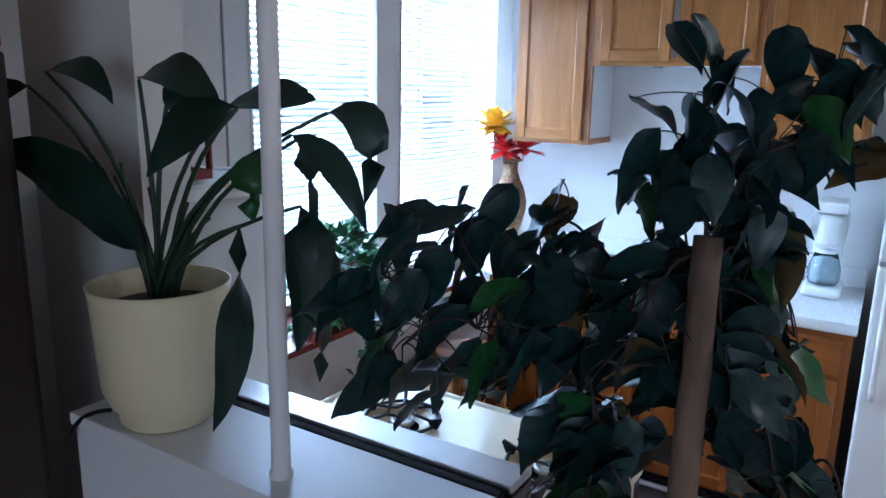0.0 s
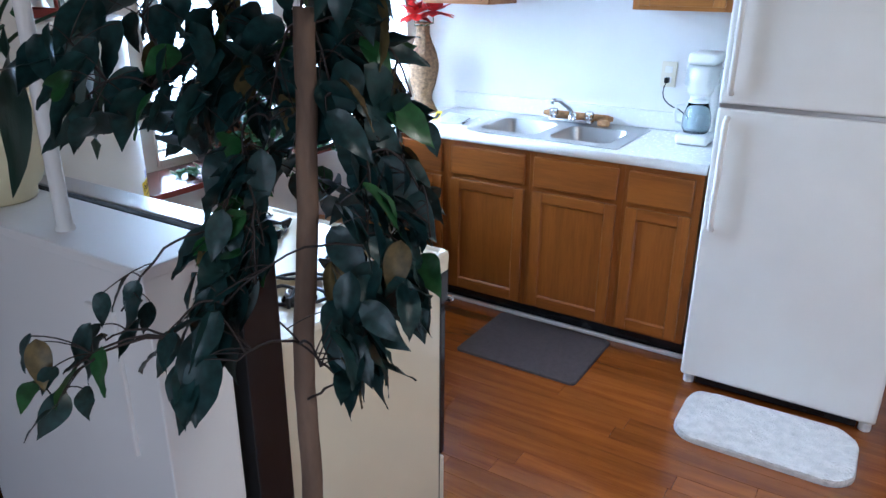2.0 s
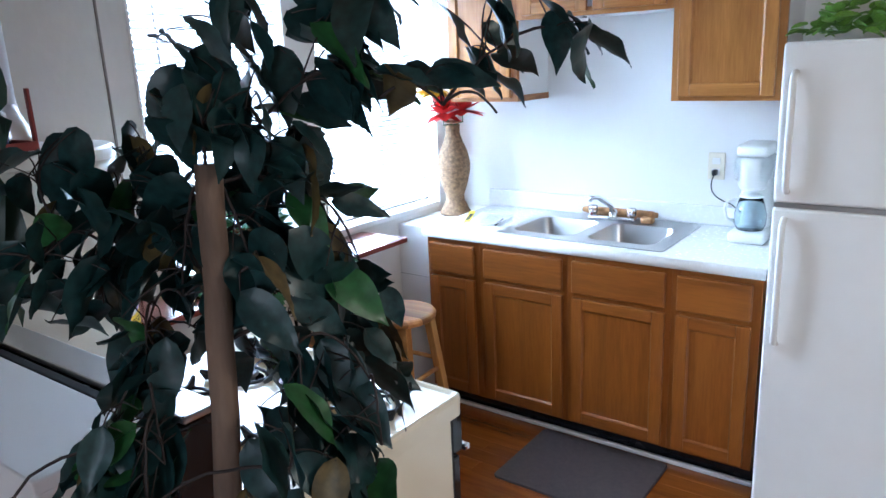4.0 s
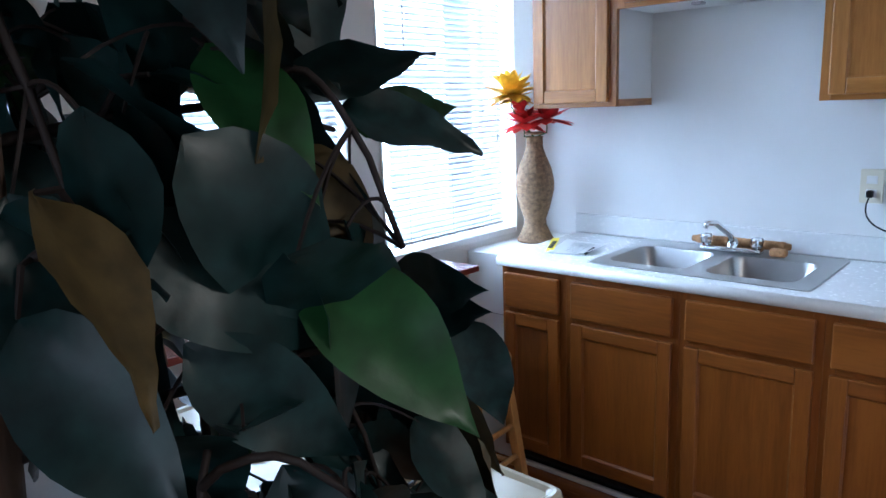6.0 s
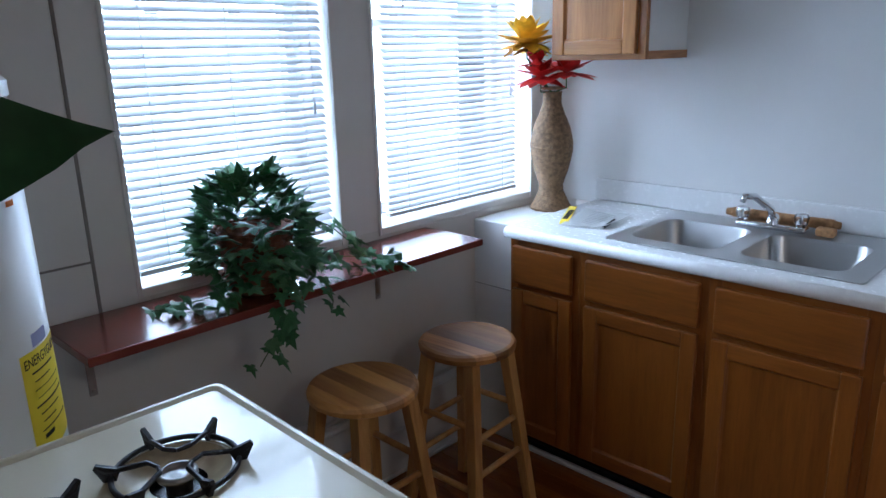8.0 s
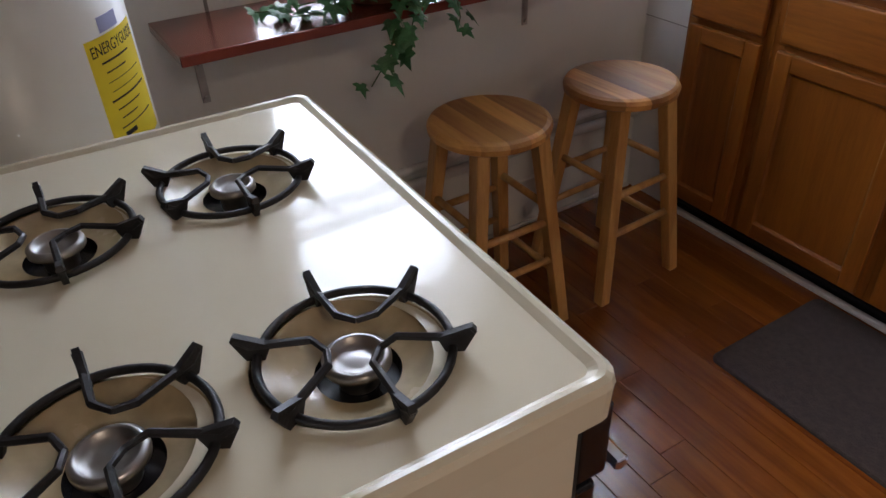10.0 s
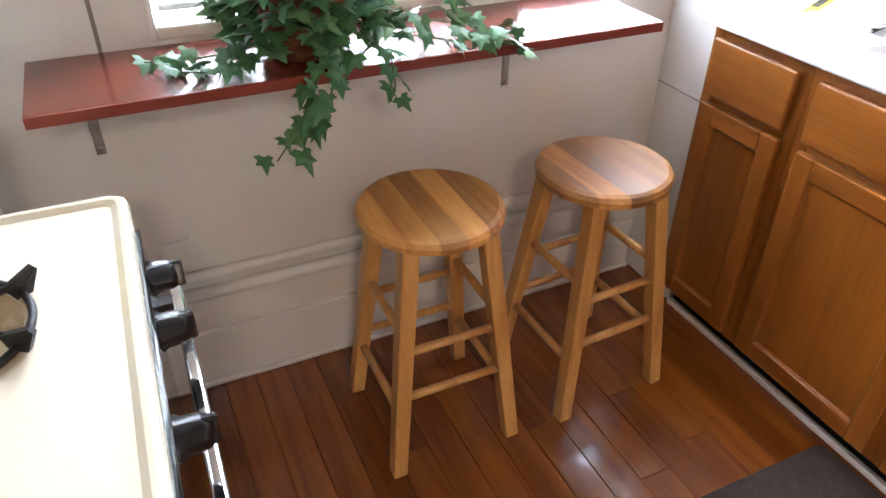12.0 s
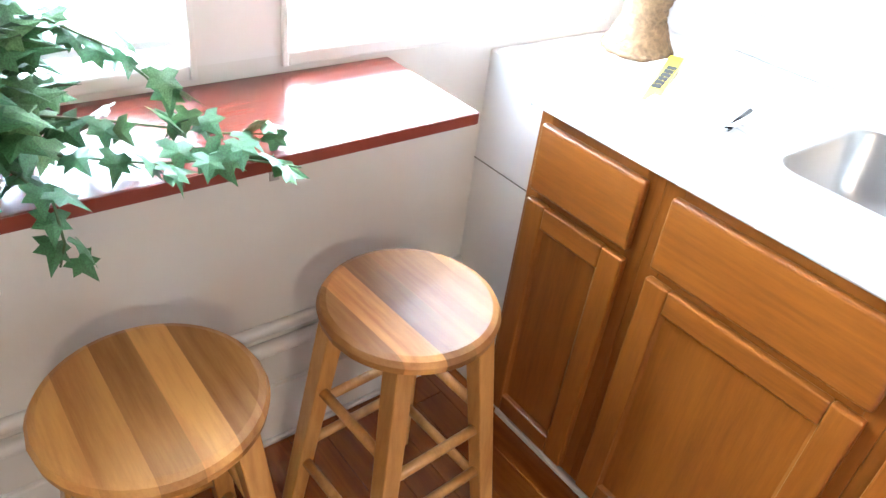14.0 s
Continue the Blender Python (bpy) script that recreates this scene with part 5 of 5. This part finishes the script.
def ficus_leaf_mesh(m, w, droop, fold, seed):
    bm = bmesh.new()
    rnd_ = random.Random(seed)
    rows = []
    N = 12
    for i in range(N):
        t = i / (N - 1)
        ww = w * (math.sin(math.pi * t ** 0.72) ** 0.85) * (1 - 0.45 * t ** 6) if 0 < i < N - 1 else 0.004
        tw = rnd_.uniform(-0.02, 0.02)
        rows.append([bm.verts.new((a * ww, t, -droop * t * t + abs(a) * ww * fold + 0.025 * math.sin(t * 9 + seed + a) * abs(a) + tw * abs(a))) for a in (-1, -0.5, 0, 0.5, 1)])
    for a, b in zip(rows, rows[1:]):
        for k in range(4):
            bm.faces.new((a[k], a[k + 1], b[k + 1], b[k]))
    me = bpy.data.meshes.new("leaf")
    bm.to_mesh(me)
    bm.free()
    me.materials.append(m)
    me.shade_smooth()
    return me


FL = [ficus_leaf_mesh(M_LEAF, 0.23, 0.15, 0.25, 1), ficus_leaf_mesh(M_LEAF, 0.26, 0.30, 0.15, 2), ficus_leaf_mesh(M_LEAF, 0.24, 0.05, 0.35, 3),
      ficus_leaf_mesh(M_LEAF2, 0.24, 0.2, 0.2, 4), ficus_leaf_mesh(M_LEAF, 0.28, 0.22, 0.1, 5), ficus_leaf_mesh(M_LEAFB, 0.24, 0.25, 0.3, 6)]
rt = random.Random(21)
leaves_made = [0]


WAY = [Vector(q) for q in ((2.53, -2.86, 1.68), (2.30, -2.56, 1.60), (2.15, -2.29, 1.53), (2.06, -2.24, 1.51), (2.04, -2.16, 1.50), (1.99, -2.07, 1.52), (1.93, -1.97, 1.52), (1.86, -1.85, 1.41))]


def clear_of_way(p, gap):
    """Whether a point leaves the walking space beside the tree free."""
    for a, b in zip(WAY, WAY[1:]):
        ab = b - a
        t = max(0, min(1, (p - a).dot(ab) / ab.length_squared))
        q = a + ab * t - p
        if q.length < gap or (q.z > 0 and math.hypot(q.x, q.y) < 0.075):
            return False
    return True


def bare_side(p, gap):
    """Whether a point lies before the trunk on the side of the walk."""
    c = TRUNK[3]
    for q in ((1.90, -2.92), (2.07, -2.87), (2.22, -2.83), (2.34, -2.88), (2.46, -2.85)):
        d = Vector((q[0] - c.x, q[1] - c.y)).normalized()
        v = Vector((p.x - c.x, p.y - c.y))
        if v.dot(d) > -0.01 and abs(v.x * d.y - v.y * d.x) < gap and p.z < 1.57:
            return True
    return False


def fleaf(branch, base, direction, size, kind=None, roll=None, gap=0.135):
    d = Vector(direction).normalized()
    base = Vector(base)
    if gap and any(bare_side(base + d * size * f, 0.026) for f in (0, 0.5, 1)):
        return None
    if gap and not all(clear_of_way(base + d * size * f, gap) for f in (0, 0.5, 1)):
        return None
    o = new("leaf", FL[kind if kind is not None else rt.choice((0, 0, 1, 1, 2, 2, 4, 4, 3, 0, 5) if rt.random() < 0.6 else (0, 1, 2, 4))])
    o.matrix_world = Matrix.Translation(base) @ d.to_track_quat("Y", "Z").to_matrix().to_4x4() @ pose(0, 0, 0, 0, roll if roll is not None else rt.uniform(-55, 55), 0) @ Matrix.Diagonal((size, size, size, 1))
    keep(o, branch)
    leaves_made[0] += 1
    return o


def branch(z, tip, leaves, size=(0.072, 0.100), lift=0.05, r=0.0028):
    """A branch from the trunk to its tip, with twigs and hanging leaves."""
    a, c = trunk_at(z), Vector(tip)
    b = a.lerp(c, 0.5) + Vector((0, 0, lift))
    pts = curve_pts(a, b, c, 10)
    for i in range(1, 9):
        pts[i] += Vector((rt.uniform(-.0015, .0015), rt.uniform(-.0015, .0015), rt.uniform(-.0015, .0015)))
    br = put("branch", tubebm(pts, r, 0.0018, n=6), M_TWIG, tree, smooth=True)
    for k in range(leaves):
        t = 0.28 + 0.72 * (k + rt.random() * 0.6) / leaves
        p = pts[min(9, int(t * 9))].lerp(pts[min(9, int(t * 9) + 1)], t * 9 % 1)
        out = (c - a).normalized()
        side = out.cross(Vector((0, 0, 1))).normalized() * rt.choice((-1, 1))
        q = p + side * rt.uniform(0.01, 0.045) + Vector((0, 0, rt.uniform(-0.03, 0.025)))
        tw = tubebm([p, p.lerp(q, 0.5) + Vector((0, 0, 0.008)), q], 0.0016, 0.0011, n=5)
        put("twig", tw, M_TWIG, tree)
        d = out * rt.uniform(0.2, 0.9) + side * rt.uniform(0.1, 0.7) + Vector((0, 0, rt.uniform(-1.1, 0.05)))
        fleaf(br, q, d, rt.uniform(*size))
    return br


GROWN = []


def spray(center, n, spread, size=(0.070, 0.105)):
    """A thin limb, grown from the trunk or from a limb nearer to it, that ends in a loose bunch of hanging leaves."""
    c = Vector(center)
    z = 1.555 if c.z > 1.2 else rt.choice((1.17, 0.98))
    root = trunk_at(z) + Vector((rt.uniform(-.006, .006), rt.uniform(-.006, .006), 0))
    reach = (c - root).length
    near_ones = [g for g in GROWN if (c - g).length < 0.75 * reach and (g - root).length < 0.85 * reach]
    a = min(near_ones, key=lambda g: (c - g).length) if near_ones else root
    flat = Vector((c.x - a.x, c.y - a.y, 0))
    m = a + flat * 0.5 + Vector((0, 0, 0.035 + 0.15 * max(0, c.z - a.z)))
    pts = curve_pts(a, m, c, 10)
    for i in range(1, 9):
        pts[i] += Vector((rt.uniform(-1, 1), rt.uniform(-1, 1), rt.uniform(-1, 1))) * 0.012 * (c - a).length
    if not all(clear_of_way(p, 0.09) for p in pts):
        return None
    GROWN.append(c)
    GROWN.append(pts[6])
    br = put("branch", tubebm(pts, 0.0021 if near_ones else 0.0027, 0.0014, n=6), M_TWIG, tree, smooth=True)
    out = Vector((c.x - root.x, c.y - root.y, 0)).normalized()
    cross = out.cross(Vector((0, 0, 1)))
    for k in range(round(n * 1.7)):
        for attempt in range(5):
            s = rt.choice(pts[-4:])
            q = c + Vector((rt.uniform(-1, 1), rt.uniform(-1, 1), rt.uniform(-0.8, 0.8))) * spread * 1.15
            d = out * rt.uniform(0.0, 1.1) + cross * rt.uniform(-0.8, 0.8) + Vector((0, 0, rt.uniform(-1.2, -0.05)))
            d.normalize()
            ln = rt.uniform(*size)
            q -= d * ln * 0.45
            lf = fleaf(br, q, d, ln)
            if lf is not None:
                mid = s.lerp(q, 0.5) + Vector((rt.uniform(-.006, .006), rt.uniform(-.006, .006), 0.010))
                put("twig", tubebm(curve_pts(s, mid, q + d * 0.004, 6), 0.0011, 0.0008, n=4), M_TWIG, lf)
                break
    return br


# left mass toward the pole
spray((1.66, -2.12, 1.47), 5, 0.04)
spray((1.62, -2.15, 1.51), 8, 0.05)
spray((1.67, -2.17, 1.42), 8, 0.05)
spray((1.56, -2.18, 1.51), 8, 0.05)
spray((1.56, -2.14, 1.58), 3, 0.02)
spray((1.57, -2.22, 1.42), 9, 0.05)
spray((1.62, -2.20, 1.36), 4, 0.03)
spray((1.54, -2.27, 1.47), 8, 0.05)
spray((1.48, -2.23, 1.57), 5, 0.04)
spray((1.49, -2.34, 1.46), 7, 0.05)
spray((1.45, -2.34, 1.54), 5, 0.04)
# crown above the trunk
spray((1.76, -2.10, 1.62), 4, 0.04)
spray((1.77, -2.07, 1.57), 4, 0.04)
spray((1.71, -2.12, 1.67), 6, 0.04)
spray((1.79, -2.03, 1.67), 6, 0.05)
spray((1.73, -2.11, 1.74), 6, 0.05)
spray((1.86, -2.01, 1.64), 7, 0.04)
spray((1.83, -2.01, 1.74), 7, 0.05)
spray((1.92, -1.97, 1.63), 6, 0.04)
spray((1.98, -1.95, 1.62), 2, 0.02)
spray((1.95, -1.90, 1.69), 5, 0.04)
spray((2.03, -1.84, 1.70), 4, 0.03)
spray((1.74, -2.16, 1.63), 4, 0.03)
spray((1.78, -2.19, 1.62), 3, 0.03)
# beside the trunk on the kitchen side
spray((1.77, -2.14, 1.45), 4, 0.03)
spray((1.79, -2.07, 1.52), 6, 0.04)
spray((1.79, -2.10, 1.40), 4, 0.04)
spray((1.83, -2.03, 1.45), 5, 0.03)
spray((1.89, -1.99, 1.54), 2, 0.02)
spray((1.89, -2.03, 1.42), 3, 0.03)
spray((1.88, -1.95, 1.45), 3, 0.03)
spray((1.87, -1.98, 1.35), 6, 0.04)
spray((1.93, -1.91, 1.27), 6, 0.05)
spray((1.92, -1.96, 1.22), 5, 0.04)
spray((1.98, -1.93, 1.24), 2, 0.02)
# middle of the tree
spray((1.94, -2.09, 1.19), 4, 0.04)
spray((1.84, -2.15, 1.31), 5, 0.04)
spray((1.87, -2.07, 1.32), 3, 0.03)
spray((1.87, -2.20, 1.27), 5, 0.04)
spray((1.91, -2.10, 1.26), 4, 0.04)
# low sprays
spray((1.89, -2.25, 1.12), 7, 0.03)
spray((1.89, -2.22, 1.18), 12, 0.05)
spray((1.80, -2.31, 1.18), 12, 0.05)
spray((1.92, -2.14, 1.18), 11, 0.04)
spray((1.88, -2.32, 1.14), 8, 0.04)
spray((1.73, -2.34, 1.20), 8, 0.04)
spray((1.79, -2.38, 1.15), 11, 0.05)
spray((1.67, -2.23, 1.33), 9, 0.03)
spray((1.68, -2.29, 1.28), 7, 0.03)
spray((1.73, -2.26, 1.26), 8, 0.04)
spray((1.75, -2.30, 1.22), 10, 0.04)
# long low branch over the half wall side
spray((1.70, -2.41, 1.17), 3, 0.03, (0.045, 0.070))
spray((1.63, -2.43, 1.20), 3, 0.03, (0.045, 0.070))
spray((1.65, -2.47, 1.18), 2, 0.03, (0.045, 0.070))
spray((1.65, -2.52, 1.16), 4, 0.04, (0.045, 0.070))
spray((1.65, -2.55, 1.14), 3, 0.03, (0.045, 0.070))
# close to the walk, behind the trunk
spray((1.70, -2.13, 1.52), 5, 0.04)
spray((1.73, -2.08, 1.49), 5, 0.03)
spray((1.66, -2.14, 1.44), 5, 0.05)
spray((1.69, -2.03, 1.57), 4, 0.04)
spray((1.68, -2.10, 1.41), 5, 0.04)
spray((1.73, -2.03, 1.38), 4, 0.03)
spray((1.60, -2.10, 1.33), 4, 0.04)
spray((1.79, -2.01, 1.29), 4, 0.03)
spray((1.73, -1.97, 1.30), 4, 0.03)
spray((1.65, -2.04, 1.27), 5, 0.04)
spray((1.79, -1.92, 1.25), 3, 0.03)
# the large leaves nearest to the walk
near = branch(1.50, (1.718, -1.972, 1.500), 3, lift=0.03)
fleaf(near, (1.726, -1.966, 1.503), (0.035, 0.058, 0.012), 0.072, 3, 70, 0)
fleaf(near, (1.762, -2.005, 1.512), (0.060, 0.060, -0.020), 0.080, 0, 45, 0)
fleaf(near, (1.740, -2.030, 1.512), (0.075, 0.03, 0.032), 0.095, 0, -30, 0)
back = branch(1.44, (1.806, -2.135, 1.475), 2, lift=0.02)
fleaf(back, (1.812, -2.120, 1.505), (0.020, 0.045, -0.065), 0.105, 4, 70, 0)
fleaf(back, (1.806, -2.145, 1.470), (0.030, 0.060, -0.035), 0.100, 1, 65, 0)
fleaf(back, (1.815, -2.130, 1.430), (0.035, 0.045, -0.050), 0.085, 0, 75, 0)
fleaf(back, (1.770, -1.985, 1.410), (0.090, -0.020, 0.020), 0.085, 2, 70, 0)
low = branch(1.38, (1.800, -1.990, 1.395), 3, lift=0.02)
fleaf(low, (1.770, -1.985, 1.392), (0.10, -0.01, 0.030), 0.080, 2, 60, 0)
fleaf(low, (1.825, -1.985, 1.405), (0.02, 0.02, -0.08), 0.065, 2, 80, 0)

fleaf(low, (1.705, -1.880, 1.330), (0.05, -0.01, -0.075), 0.100, 5, 75, 0)
fleaf(low, (1.745, -1.905, 1.310), (0.045, -0.03, -0.070), 0.095, 5, 60, 0)
fleaf(low, (1.735, -1.910, 1.280), (0.03, -0.03, -0.080), 0.090, 0, 80, 0)

# ---- floor planks, laid across the room beside the cabinets ----
rk = random.Random(8)
PLK = {}
PW = 0.083
y = 0.06
while y > -3.2:
    x = WX - rk.random() * 0.8
    while x < 3.1:
        x0, x1 = max(x, WX), min(x + rk.choice((0.9, 1.2, 1.5)), 3.1)
        x = x1
        if x1 - x0 < 0.05:
            if x1 >= 3.1:
                break
            continue
        key = round(x1 - x0, 2)
        if key not in PLK:
            bm = bmesh.new()
            box(bm, 0.0004, key - 0.0004, -PW / 2 + 0.0003, PW / 2 - 0.0003, -0.012, 0.0)
            top = [e for e in bm.edges if all(v.co.z > -0.001 for v in e.verts)]
            bmesh.ops.bevel(bm, geom=top, offset=0.0012, segments=1, profile=0.5, affect="EDGES")
            me = bpy.data.meshes.new("plank")
            bm.to_mesh(me)
            bm.free()
            me.materials.append(M_FLOOR)
            PLK[key] = me
        o = new("plank", PLK[key])
        o.location = (x0, y - PW / 2, rk.uniform(-0.0003, 0.0003))
        o.parent = floor
        x = x0 + key
    y -= PW
